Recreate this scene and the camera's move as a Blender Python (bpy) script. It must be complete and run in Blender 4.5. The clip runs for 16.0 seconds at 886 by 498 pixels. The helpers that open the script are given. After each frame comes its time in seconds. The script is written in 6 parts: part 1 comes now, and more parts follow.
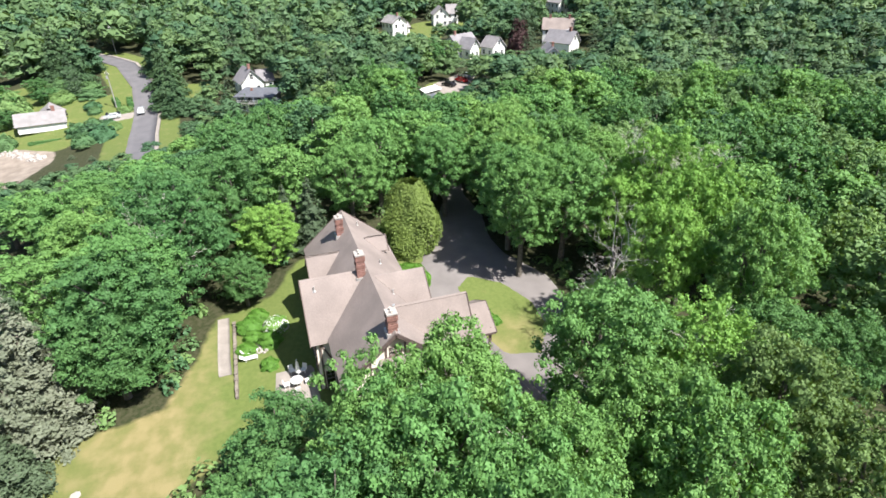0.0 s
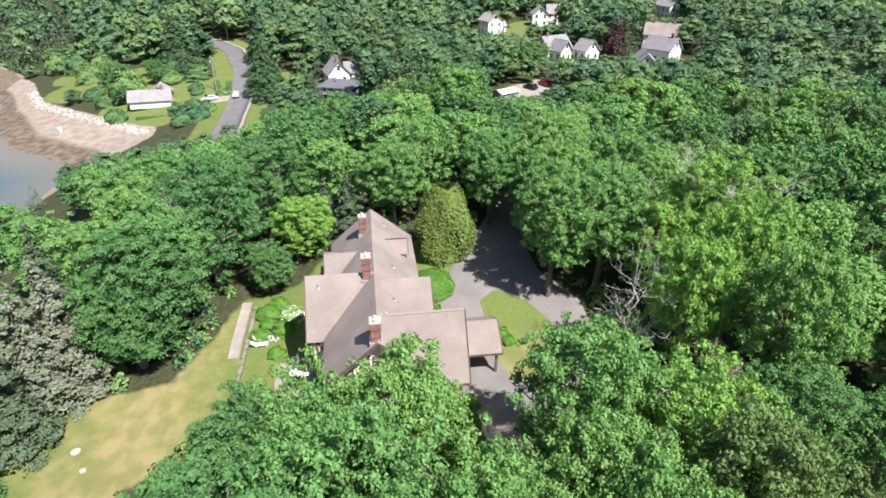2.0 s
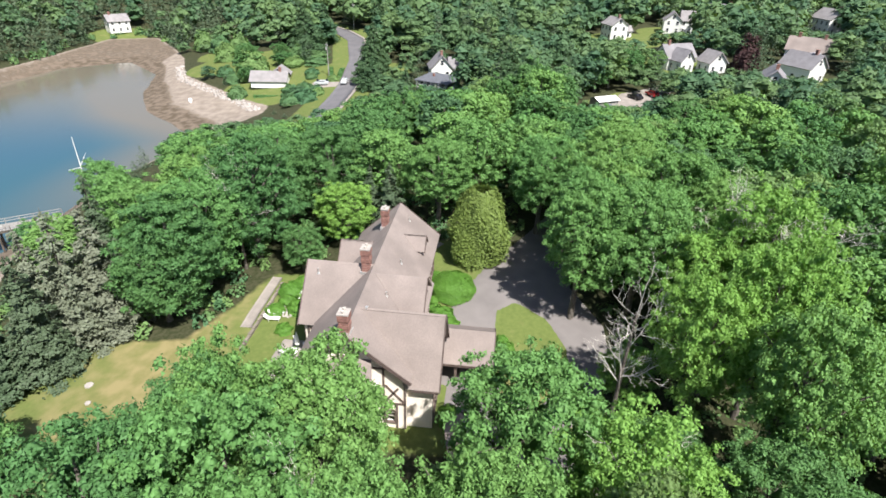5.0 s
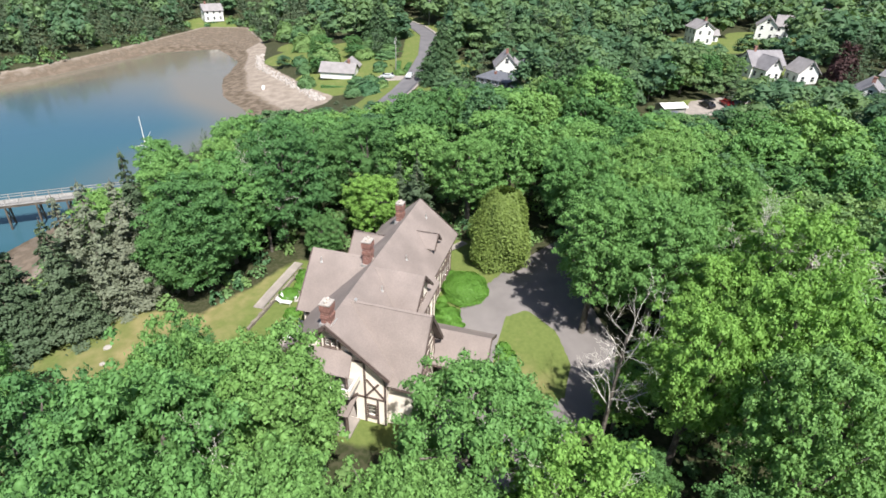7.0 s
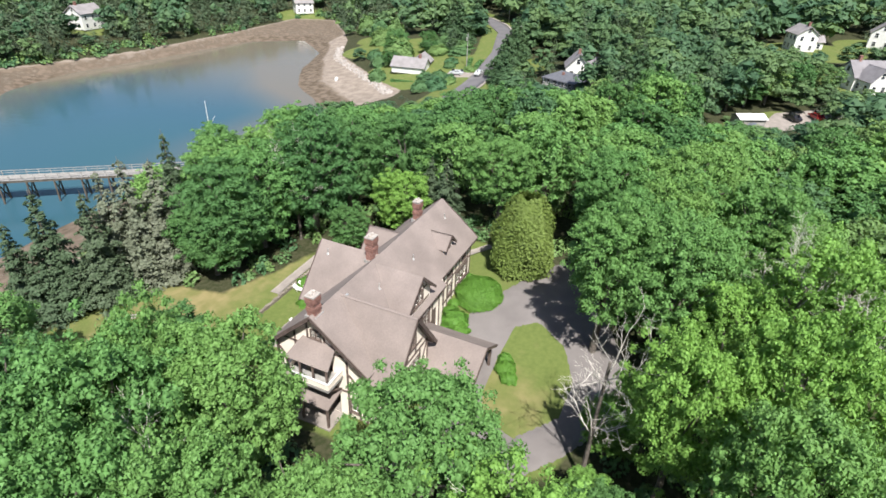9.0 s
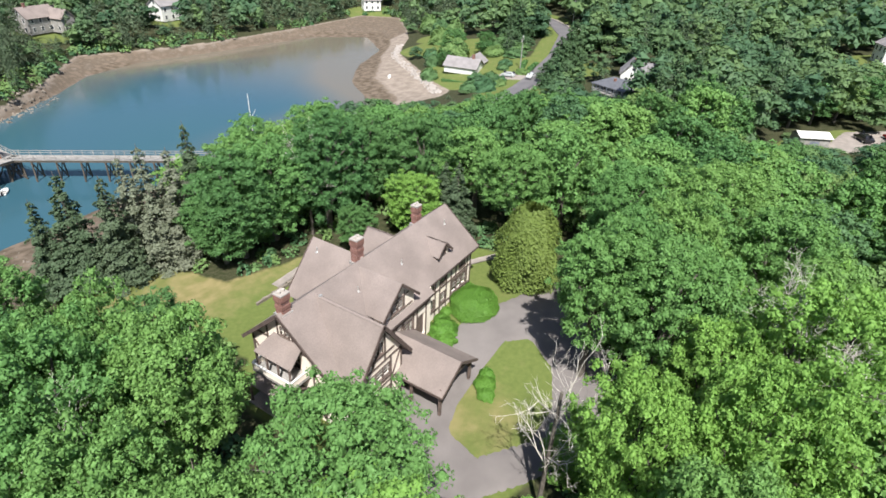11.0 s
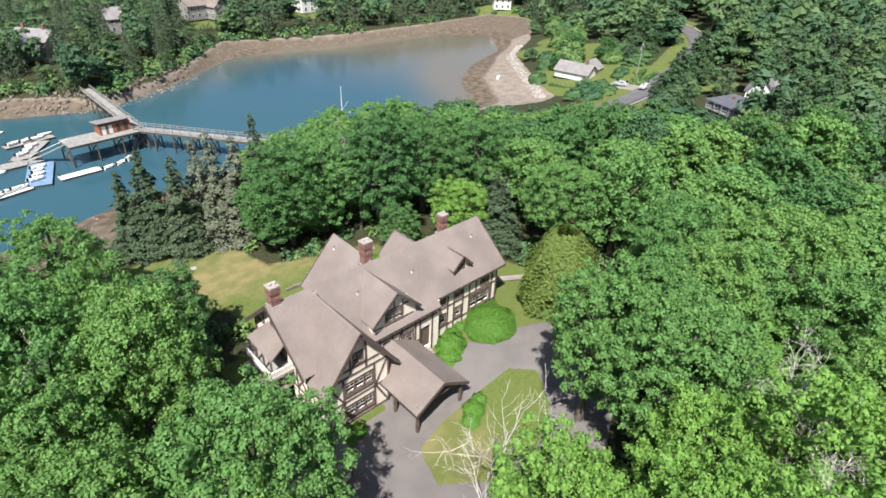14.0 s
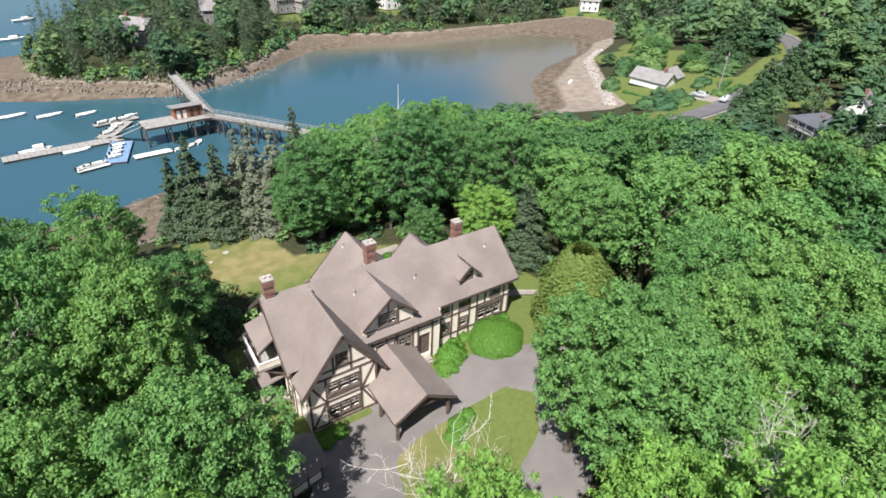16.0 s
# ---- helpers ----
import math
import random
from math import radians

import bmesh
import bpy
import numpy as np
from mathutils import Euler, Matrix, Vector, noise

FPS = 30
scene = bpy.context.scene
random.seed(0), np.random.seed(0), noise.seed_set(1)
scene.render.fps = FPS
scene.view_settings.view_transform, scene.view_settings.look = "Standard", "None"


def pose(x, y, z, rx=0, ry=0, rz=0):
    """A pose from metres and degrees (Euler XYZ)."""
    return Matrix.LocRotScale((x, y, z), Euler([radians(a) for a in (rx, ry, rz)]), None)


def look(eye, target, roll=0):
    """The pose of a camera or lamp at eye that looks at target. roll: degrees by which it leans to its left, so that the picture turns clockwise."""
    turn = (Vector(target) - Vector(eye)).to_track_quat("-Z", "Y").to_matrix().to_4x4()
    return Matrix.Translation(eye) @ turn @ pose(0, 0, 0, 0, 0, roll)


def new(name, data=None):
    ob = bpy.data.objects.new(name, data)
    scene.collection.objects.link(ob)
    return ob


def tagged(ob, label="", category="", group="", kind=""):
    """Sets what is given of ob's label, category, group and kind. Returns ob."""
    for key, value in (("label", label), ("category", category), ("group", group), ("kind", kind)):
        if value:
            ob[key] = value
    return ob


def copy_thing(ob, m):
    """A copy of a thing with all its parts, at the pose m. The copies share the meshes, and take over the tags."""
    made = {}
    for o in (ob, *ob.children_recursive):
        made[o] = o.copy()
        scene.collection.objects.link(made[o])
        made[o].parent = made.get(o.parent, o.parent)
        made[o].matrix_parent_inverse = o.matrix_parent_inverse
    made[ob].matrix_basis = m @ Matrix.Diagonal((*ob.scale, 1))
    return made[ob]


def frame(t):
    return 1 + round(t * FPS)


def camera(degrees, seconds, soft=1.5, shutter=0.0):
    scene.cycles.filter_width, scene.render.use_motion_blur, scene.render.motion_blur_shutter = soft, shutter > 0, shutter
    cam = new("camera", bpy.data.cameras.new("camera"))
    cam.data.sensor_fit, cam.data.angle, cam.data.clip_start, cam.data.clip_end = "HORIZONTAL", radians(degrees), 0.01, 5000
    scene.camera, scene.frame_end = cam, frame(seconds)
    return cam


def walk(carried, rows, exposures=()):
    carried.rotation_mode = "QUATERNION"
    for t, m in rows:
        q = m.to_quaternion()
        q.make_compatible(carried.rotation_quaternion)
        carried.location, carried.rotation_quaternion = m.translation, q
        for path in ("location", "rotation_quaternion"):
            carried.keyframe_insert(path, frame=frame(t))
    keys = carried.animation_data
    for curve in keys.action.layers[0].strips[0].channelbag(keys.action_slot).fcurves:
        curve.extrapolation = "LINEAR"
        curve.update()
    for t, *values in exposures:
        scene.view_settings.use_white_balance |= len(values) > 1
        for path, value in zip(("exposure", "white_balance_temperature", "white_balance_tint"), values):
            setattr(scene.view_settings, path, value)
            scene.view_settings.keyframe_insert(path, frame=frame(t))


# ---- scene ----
cam = camera(78.0, 16.0, 1.65)
# time, eye, target, roll; x runs along the house's main ridge, -y is its front
PATH = [
    (0, (-37.365, 8.677, 40.839), (-20.8520, 2.9132, 31.1385), -0.35),
    (0.5, (-37.325, 6.431, 40.991), (-20.5600, 1.4960, 31.2661), -0.08),
    (1, (-37.256, 4.201, 41.087), (-20.2623, 0.1635, 31.3453), 0.10),
    (1.5, (-37.165, 2.010, 41.137), (-20.0118, -1.2039, 31.3671), 0.33),
    (2, (-37.052, -0.128, 41.148), (-19.7953, -2.6334, 31.3545), 0.58),
    (2.5, (-36.916, -2.204, 41.130), (-19.5835, -4.0120, 31.3152), 0.89),
    (3, (-36.749, -4.217, 41.088), (-19.3697, -5.3022, 31.2506), 1.06),
    (3.5, (-36.544, -6.169, 41.031), (-19.1654, -6.5401, 31.1391), 1.07),
    (4, (-36.291, -8.063, 40.964), (-18.9073, -7.7338, 31.0789), 1.36),
    (6.3, (-34.234, -16.240, 40.677), (-17.2439, -12.8543, 30.6839), 2.04),
    (6.5, (-33.970, -16.923, 40.662), (-17.0439, -13.2826, 30.6504), 2.08),
    (7, (-33.244, -18.619, 40.636), (-16.4869, -14.3352, 30.5947), 2.28),
    (7.5, (-32.423, -20.299, 40.627), (-15.8738, -15.3915, 30.5253), 2.38),
    (8, (-31.505, -21.963, 40.638), (-15.2039, -16.3496, 30.5010), 2.46),
    (8.5, (-30.495, -23.609, 40.668), (-14.4887, -17.2829, 30.4816), 2.47),
    (9, (-29.398, -25.232, 40.719), (-13.6662, -18.3113, 30.4909), 2.40),
    (9.2, (-28.936, -25.874, 40.745), (-13.2987, -18.7598, 30.5044), 2.42),
    (11.3, (-23.446, -32.192, 41.194), (-9.0938, -22.8991, 30.8173), 2.49),
    (11.5, (-22.877, -32.738, 41.250), (-8.7159, -23.1853, 30.8477), 2.32),
    (12, (-21.432, -34.049, 41.398), (-7.7201, -23.8875, 30.9705), 2.45),
    (12.5, (-19.961, -35.274, 41.552), (-6.7368, -24.5182, 31.0904), 2.44),
    (13, (-18.467, -36.409, 41.707), (-5.7196, -25.1304, 31.2048), 2.54),
    (13.5, (-16.952, -37.450, 41.860), (-4.6624, -25.7044, 31.3239), 2.58),
    (14, (-15.411, -38.401, 42.004), (-3.6141, -26.1936, 31.4305), 2.60),
    (14.5, (-13.835, -39.271, 42.134), (-2.5533, -26.6127, 31.5277), 2.69),
    (15, (-12.206, -40.077, 42.242), (-1.4914, -26.9723, 31.5892), 2.67),
    (15.5, (-10.496, -40.845, 42.321), (-0.3536, -27.3191, 31.6354), 2.77),
    (16, (-8.670, -41.613, 42.363), (0.9175, -27.7163, 31.6405), 2.68),
]
walk(cam, [(t, look(eye, target, roll)) for t, eye, target, roll in PATH], [(0, 1.18), (4, 1.0), (9, 0.83), (16, 0.73)])

# ---- world, sun and exposure ----
SUN_EL, SUN_AZ = radians(56), radians(234)          # height over the horizon; from +y towards +x
sun_way = Vector((math.sin(SUN_AZ) * math.cos(SUN_EL), math.cos(SUN_AZ) * math.cos(SUN_EL), math.sin(SUN_EL)))
world = bpy.data.worlds.new("world")
scene.world = world
world.use_nodes = True
sky = world.node_tree.nodes.new("ShaderNodeTexSky")
sky.sky_type, sky.sun_disc, sky.sun_elevation, sky.sun_rotation = "NISHITA", False, SUN_EL, SUN_AZ
sky.air_density, sky.dust_density, sky.ozone_density = 1.0, 1.2, 1.0
world.node_tree.nodes["Background"].inputs[1].default_value = 0.072
world.node_tree.links.new(sky.outputs[0], world.node_tree.nodes["Background"].inputs[0])
sun = new("sun", bpy.data.lights.new("sun", "SUN"))
sun.data.energy, sun.data.angle, sun.data.color = 4.95, radians(0.6), (1.0, 0.96, 0.89)
sun.matrix_world = look(sun_way * 200, (0, 0, 0))
scene.view_settings.exposure = 0.85


# ---- materials ----
def material(name, base, rough=0.85, vary=0.25, scale=1.5, fine=14.0, bump=0.15, metal=0.0, spec=0.3, other=None, random_hue=0.0):
    """A surface with two scales of variation, a little relief and an optional second colour in patches."""
    m = bpy.data.materials.new(name)
    m.use_nodes = True
    nt = m.node_tree
    n, link = nt.nodes, nt.links.new
    b = n["Principled BSDF"]
    b.inputs["Roughness"].default_value, b.inputs["Metallic"].default_value = rough, metal
    b.inputs["Specular IOR Level"].default_value = spec
    co = n.new("ShaderNodeTexCoord")
    big, small = n.new("ShaderNodeTexNoise"), n.new("ShaderNodeTexNoise")
    big.inputs["Scale"].default_value, small.inputs["Scale"].default_value = scale, fine
    big.inputs["Detail"].default_value, small.inputs["Detail"].default_value = 4, 3
    for t in (big, small):
        link(co.outputs["Object"], t.inputs["Vector"])
    ramp = n.new("ShaderNodeValToRGB")
    ramp.color_ramp.elements[0].position, ramp.color_ramp.elements[1].position = 0.35, 0.65
    dark = [c * (1 - vary) for c in base]
    light = other or [min(1, c * (1 + vary)) for c in base]
    ramp.color_ramp.elements[0].color, ramp.color_ramp.elements[1].color = (*dark, 1), (*light, 1)
    link(big.outputs["Fac"], ramp.inputs["Fac"])
    hsv = n.new("ShaderNodeHueSaturation")
    val = n.new("ShaderNodeMapRange")
    val.inputs["From Min"].default_value, val.inputs["From Max"].default_value = 0.3, 0.7
    val.inputs["To Min"].default_value, val.inputs["To Max"].default_value = 1 - vary * 0.6, 1 + vary * 0.6
    link(small.outputs["Fac"], val.inputs["Value"])
    link(val.outputs["Result"], hsv.inputs["Value"])
    link(ramp.outputs["Color"], hsv.inputs["Color"])
    link(hsv.outputs["Color"], b.inputs["Base Color"])
    bp = n.new("ShaderNodeBump")
    bp.inputs["Strength"].default_value, bp.inputs["Distance"].default_value = bump, 0.05
    link(small.outputs["Fac"], bp.inputs["Height"])
    link(bp.outputs["Normal"], b.inputs["Normal"])
    return m


def leafage(name, one, two, gloss=0.62, through_light=0.21):
    """Leaves: two greens chosen by tree and by leaf, some light passing through the blade."""
    m = bpy.data.materials.new(name)
    m.use_nodes = True
    nt = m.node_tree
    n, link = nt.nodes, nt.links.new
    b, out = n["Principled BSDF"], n["Material Output"]
    info, geo, tint = n.new("ShaderNodeObjectInfo"), n.new("ShaderNodeNewGeometry"), n.new("ShaderNodeAttribute")
    tint.attribute_name = "tint"
    add, frac = n.new("ShaderNodeMath"), n.new("ShaderNodeMath")
    add.operation, frac.operation = "ADD", "FRACT"
    link(info.outputs["Random"], add.inputs[0])
    link(tint.outputs["Fac"], add.inputs[1])
    link(add.outputs[0], frac.inputs[0])
    mix = n.new("ShaderNodeMix")
    mix.data_type = "RGBA"
    mix.inputs[6].default_value, mix.inputs[7].default_value = (*one, 1), (*two, 1)
    link(frac.outputs[0], mix.inputs[0])
    val = n.new("ShaderNodeMapRange")
    val.inputs["To Min"].default_value, val.inputs["To Max"].default_value = 0.84, 1.16
    link(geo.outputs["Random Per Island"], val.inputs["Value"])
    hsv = n.new("ShaderNodeHueSaturation")
    link(mix.outputs[2], hsv.inputs["Color"])
    link(val.outputs["Result"], hsv.inputs["Value"])
    link(hsv.outputs["Color"], b.inputs["Base Color"])
    b.inputs["Roughness"].default_value, b.inputs["Specular IOR Level"].default_value = gloss, 0.22
    tr = n.new("ShaderNodeBsdfTranslucent")
    warm = n.new("ShaderNodeMix")
    warm.data_type, warm.blend_type = "RGBA", "MULTIPLY"
    warm.inputs[0].default_value = 1.0
    warm.inputs[7].default_value = (1.5, 1.35, 0.5, 1)
    link(hsv.outputs["Color"], warm.inputs[6])
    link(warm.outputs[2], tr.inputs["Color"])
    sh = n.new("ShaderNodeMixShader")
    sh.inputs[0].default_value = through_light
    link(b.outputs[0], sh.inputs[1])
    link(tr.outputs[0], sh.inputs[2])
    link(sh.outputs[0], out.inputs["Surface"])
    return m


LEAF_MAPLE = leafage("maple_leaves", (0.112, 0.245, 0.076), (0.162, 0.298, 0.084))
LEAF_DARK = leafage("dark_maple_leaves", (0.074, 0.178, 0.062), (0.096, 0.204, 0.066))
LEAF_OLIVE = leafage("olive_green_leaves", (0.120, 0.195, 0.066), (0.135, 0.215, 0.072))
LEAF_YELLOW = leafage("yellow_green_leaves", (0.182, 0.338, 0.074), (0.152, 0.308, 0.076))
LEAF_CEDAR = leafage("cedar_sprays", (0.145, 0.210, 0.052), (0.155, 0.220, 0.056), 0.6, 0.2)
LEAF_SPRUCE = leafage("spruce_needles", (0.070, 0.112, 0.062), (0.092, 0.128, 0.076), 0.6, 0.15)
LEAF_PINE = leafage("pine_needles", (0.062, 0.122, 0.058), (0.078, 0.138, 0.064), 0.6, 0.2)
LEAF_GREY = leafage("grey_spruce_needles", (0.142, 0.172, 0.118), (0.172, 0.190, 0.140), 0.6, 0.15)
LEAF_HEDGE = leafage("hedge_leaves", (0.110, 0.250, 0.045), (0.120, 0.260, 0.045), 0.5, 0.3)
LEAF_PURPLE = leafage("purple_leaves", (0.075, 0.030, 0.035), (0.060, 0.035, 0.035))
# bluer, darker greens: the haze of distance is put into the leaf colour
LEAF_FAR = leafage("hazed_distant_leaves", (0.056, 0.122, 0.066), (0.120, 0.196, 0.080))
LEAF_WOODS = leafage("woodland_leaves", (0.070, 0.160, 0.078), (0.158, 0.258, 0.086))
BARK = material("bark", (0.13, 0.115, 0.10), 0.95, 0.35, 3, 25, 0.5)
DEADWOOD = material("bleached_wood", (0.52, 0.49, 0.45), 0.9, 0.2, 3, 20, 0.3)
SHINGLE = material("roof_shingles", (0.222, 0.186, 0.174), 0.92, 0.13, 0.30, 7.0, 0.35)
STUCCO = material("cream_stucco", (0.84, 0.765, 0.68), 0.9, 0.06, 0.6, 12, 0.12)
TIMBER = material("brown_timber", (0.135, 0.102, 0.090), 0.8, 0.25, 2, 18, 0.2)
FASCIA = material("dark_fascia", (0.10, 0.075, 0.068), 0.8, 0.2, 2, 18, 0.15)
BRICK = material("red_brick", (0.235, 0.125, 0.105), 0.9, 0.2, 3, 16, 0.3)
MORTAR = material("mortar", (0.42, 0.38, 0.35), 0.95, 0.12, 3, 20, 0.3)
CAPSTONE = material("pale_cap_stone", (0.36, 0.33, 0.31), 0.9, 0.12, 2, 14, 0.2)
METAL = material("flashing", (0.55, 0.54, 0.53), 0.4, 0.1, 2, 14, 0.05, 0.6)
WHITE = material("white_paint", (0.72, 0.72, 0.71), 0.6, 0.05, 1.5, 10, 0.05)
# near black in place of the shade inside rooms and the pier hut
DARKROOM = material("interior_shade", (0.06, 0.05, 0.045), 0.9, 0.15, 2, 12, 0.1)
GRAVEL = material("worn_asphalt", (0.175, 0.160, 0.158), 0.95, 0.10, 0.35, 18, 0.3)
ROADTAR = material("road_asphalt", (0.130, 0.125, 0.135), 0.9, 0.10, 0.3, 10, 0.2)
CONCRETE = material("concrete_path", (0.27, 0.24, 0.22), 0.92, 0.12, 0.8, 14, 0.25)
DECK = material("weathered_planks", (0.29, 0.28, 0.27), 0.9, 0.18, 1.2, 9, 0.25)
PILE = material("dark_piles", (0.10, 0.085, 0.07), 0.9, 0.25, 1.5, 12, 0.3)
ROCK = material("shore_rock", (0.19, 0.165, 0.14), 0.95, 0.3, 0.5, 6, 0.6)
GREYROOF = material("grey_slate_roof", (0.21, 0.20, 0.215), 0.85, 0.12, 0.6, 9, 0.2)
PALEROOF = material("pale_grey_roof", (0.245, 0.23, 0.235), 0.85, 0.12, 0.6, 9, 0.2)
BLUEGREY = material("blue_grey_boards", (0.16, 0.18, 0.23), 0.8, 0.15, 1, 8, 0.1)
HUTWOOD = material("red_brown_boards", (0.27, 0.11, 0.065), 0.8, 0.2, 1, 10, 0.15)
BLUE = material("blue_decking", (0.17, 0.27, 0.42), 0.7, 0.15, 1, 10, 0.1)
CARPAINT = material("silver_car_paint", (0.62, 0.64, 0.66), 0.25, 0.03, 1, 6, 0.0, 0.3, 0.5)
REDPAINT = material("red_car_paint", (0.45, 0.03, 0.03), 0.25, 0.05, 1, 6, 0.0, 0.0, 0.5)
BLACKPAINT = material("black_car_paint", (0.02, 0.02, 0.025), 0.25, 0.05, 1, 6, 0.0, 0.0, 0.5)
RUBBER = material("rubber", (0.02, 0.02, 0.02), 0.8, 0.2, 3, 20, 0.1)
SASHGREY = material("weathered_sash_paint", (0.40, 0.37, 0.34), 0.7, 0.1, 2, 12, 0.1)
CANVAS = material("white_canvas", (0.78, 0.77, 0.74), 0.85, 0.06, 2, 14, 0.1)

GLASS = bpy.data.materials.new("window_glass")
GLASS.use_nodes = True
_g = GLASS.node_tree.nodes["Principled BSDF"]
_g.inputs["Base Color"].default_value = (0.75, 0.8, 0.85, 1)
_g.inputs["Roughness"].default_value = 0.03
_g.inputs["Transmission Weight"].default_value = 1.0
_g.inputs["IOR"].default_value = 1.45

WATER = bpy.data.materials.new("sea_water")
WATER.use_nodes = True
_n, _l = WATER.node_tree.nodes, WATER.node_tree.links.new
_b = _n["Principled BSDF"]
_b.inputs["Roughness"].default_value, _b.inputs["IOR"].default_value = 0.12, 1.33
_co, _big, _rip = _n.new("ShaderNodeTexCoord"), _n.new("ShaderNodeTexNoise"), _n.new("ShaderNodeTexNoise")
_big.inputs["Scale"].default_value, _rip.inputs["Scale"].default_value = 0.012, 1.1
_rip.inputs["Detail"].default_value = 4
_l(_co.outputs["Object"], _big.inputs["Vector"])
_l(_co.outputs["Object"], _rip.inputs["Vector"])
_depth = _n.new("ShaderNodeAttribute")
_depth.attribute_name = "shallow"
_mx, _mx2 = _n.new("ShaderNodeMix"), _n.new("ShaderNodeMix")
_mx.data_type = _mx2.data_type = "RGBA"
_mx.inputs[6].default_value, _mx.inputs[7].default_value = (0.034, 0.080, 0.136, 1), (0.034, 0.104, 0.114, 1)
_l(_big.outputs["Fac"], _mx.inputs[0])
_l(_depth.outputs["Fac"], _mx2.inputs[0])
_l(_mx.outputs[2], _mx2.inputs[6])
_mx2.inputs[7].default_value = (0.150, 0.132, 0.105, 1)
_l(_mx2.outputs[2], _b.inputs["Base Color"])
_bp = _n.new("ShaderNodeBump")
_bp.inputs["Strength"].default_value, _bp.inputs["Distance"].default_value = 0.12, 0.1
_l(_rip.outputs["Fac"], _bp.inputs["Height"])
_l(_bp.outputs["Normal"], _b.inputs["Normal"])

GROUND = bpy.data.materials.new("ground")
GROUND.use_nodes = True
_n, _l = GROUND.node_tree.nodes, GROUND.node_tree.links.new
_b = _n["Principled BSDF"]
_b.inputs["Roughness"].default_value, _b.inputs["Specular IOR Level"].default_value = 0.95, 0.2
_co = _n.new("ShaderNodeTexCoord")


def _noise(scale, detail=5):
    t = _n.new("ShaderNodeTexNoise")
    t.inputs["Scale"].default_value, t.inputs["Detail"].default_value = scale, detail
    _l(_co.outputs["Object"], t.inputs["Vector"])
    return t


def _blend(fac, a, b):
    m = _n.new("ShaderNodeMix")
    m.data_type = "RGBA"
    for slot, v in ((0, fac), (6, a), (7, b)):
        if isinstance(v, tuple):
            m.inputs[slot].default_value = (*v, 1)
        else:
            _l(v, m.inputs[slot])
    return m.outputs[2]


def _mask(name, ragged, lo=0.4, hi=0.6, amount=0.5):
    """A region of the ground with a ragged rim."""
    at = _n.new("ShaderNodeAttribute")
    at.attribute_name = name
    ad = _n.new("ShaderNodeMath")
    ad.operation = "MULTIPLY_ADD"
    sub = _n.new("ShaderNodeMath")
    sub.operation = "SUBTRACT"
    _l(ragged.outputs["Fac"], sub.inputs[0])
    sub.inputs[1].default_value = 0.5
    _l(sub.outputs[0], ad.inputs[0])
    ad.inputs[1].default_value = amount
    _l(at.outputs["Fac"], ad.inputs[2])
    mr = _n.new("ShaderNodeMapRange")
    mr.inputs["From Min"].default_value, mr.inputs["From Max"].default_value = lo, hi
    _l(ad.outputs[0], mr.inputs["Value"])
    return mr.outputs["Result"]


def _steep(t, lo=0.4, hi=0.6):
    mr = _n.new("ShaderNodeMapRange")
    mr.inputs["From Min"].default_value, mr.inputs["From Max"].default_value = lo, hi
    _l(t.outputs["Fac"], mr.inputs["Value"])
    return mr.outputs["Result"]


_wide, _mid, _small, _tiny = _noise(0.09), _noise(0.45), _noise(2.2), _noise(9)
# woodland floor, its colour darkened to carry the shade under the crowns
_floor = _blend(_steep(_small), (0.030, 0.038, 0.015), (0.055, 0.055, 0.030))
_green = _blend(_steep(_small, 0.3, 0.7), (0.098, 0.132, 0.036), (0.130, 0.162, 0.048))
_dry = _blend(_steep(_mid), (0.185, 0.168, 0.070), (0.245, 0.208, 0.100))
_lawn = _blend(_mask("dry", _mid, 0.25, 0.85, 0.9), _green, _dry)
_sand = _blend(_steep(_mid, 0.35, 0.65), (0.205, 0.170, 0.142), (0.290, 0.245, 0.210))
_mud = _blend(_steep(_mid, 0.4, 0.6), (0.090, 0.070, 0.050), (0.165, 0.130, 0.102))
_c = _blend(_mask("lawn", _mid), _floor, _lawn)
_c = _blend(_mask("beach", _mid), _c, _sand)
_c = _blend(_mask("mud", _mid, 0.4, 0.6, 0.9), _c, _mud)
_l(_c, _b.inputs["Base Color"])
_bp = _n.new("ShaderNodeBump")
_bp.inputs["Strength"].default_value, _bp.inputs["Distance"].default_value = 0.5, 0.12
_l(_tiny.outputs["Fac"], _bp.inputs["Height"])
_l(_bp.outputs["Normal"], _b.inputs["Normal"])


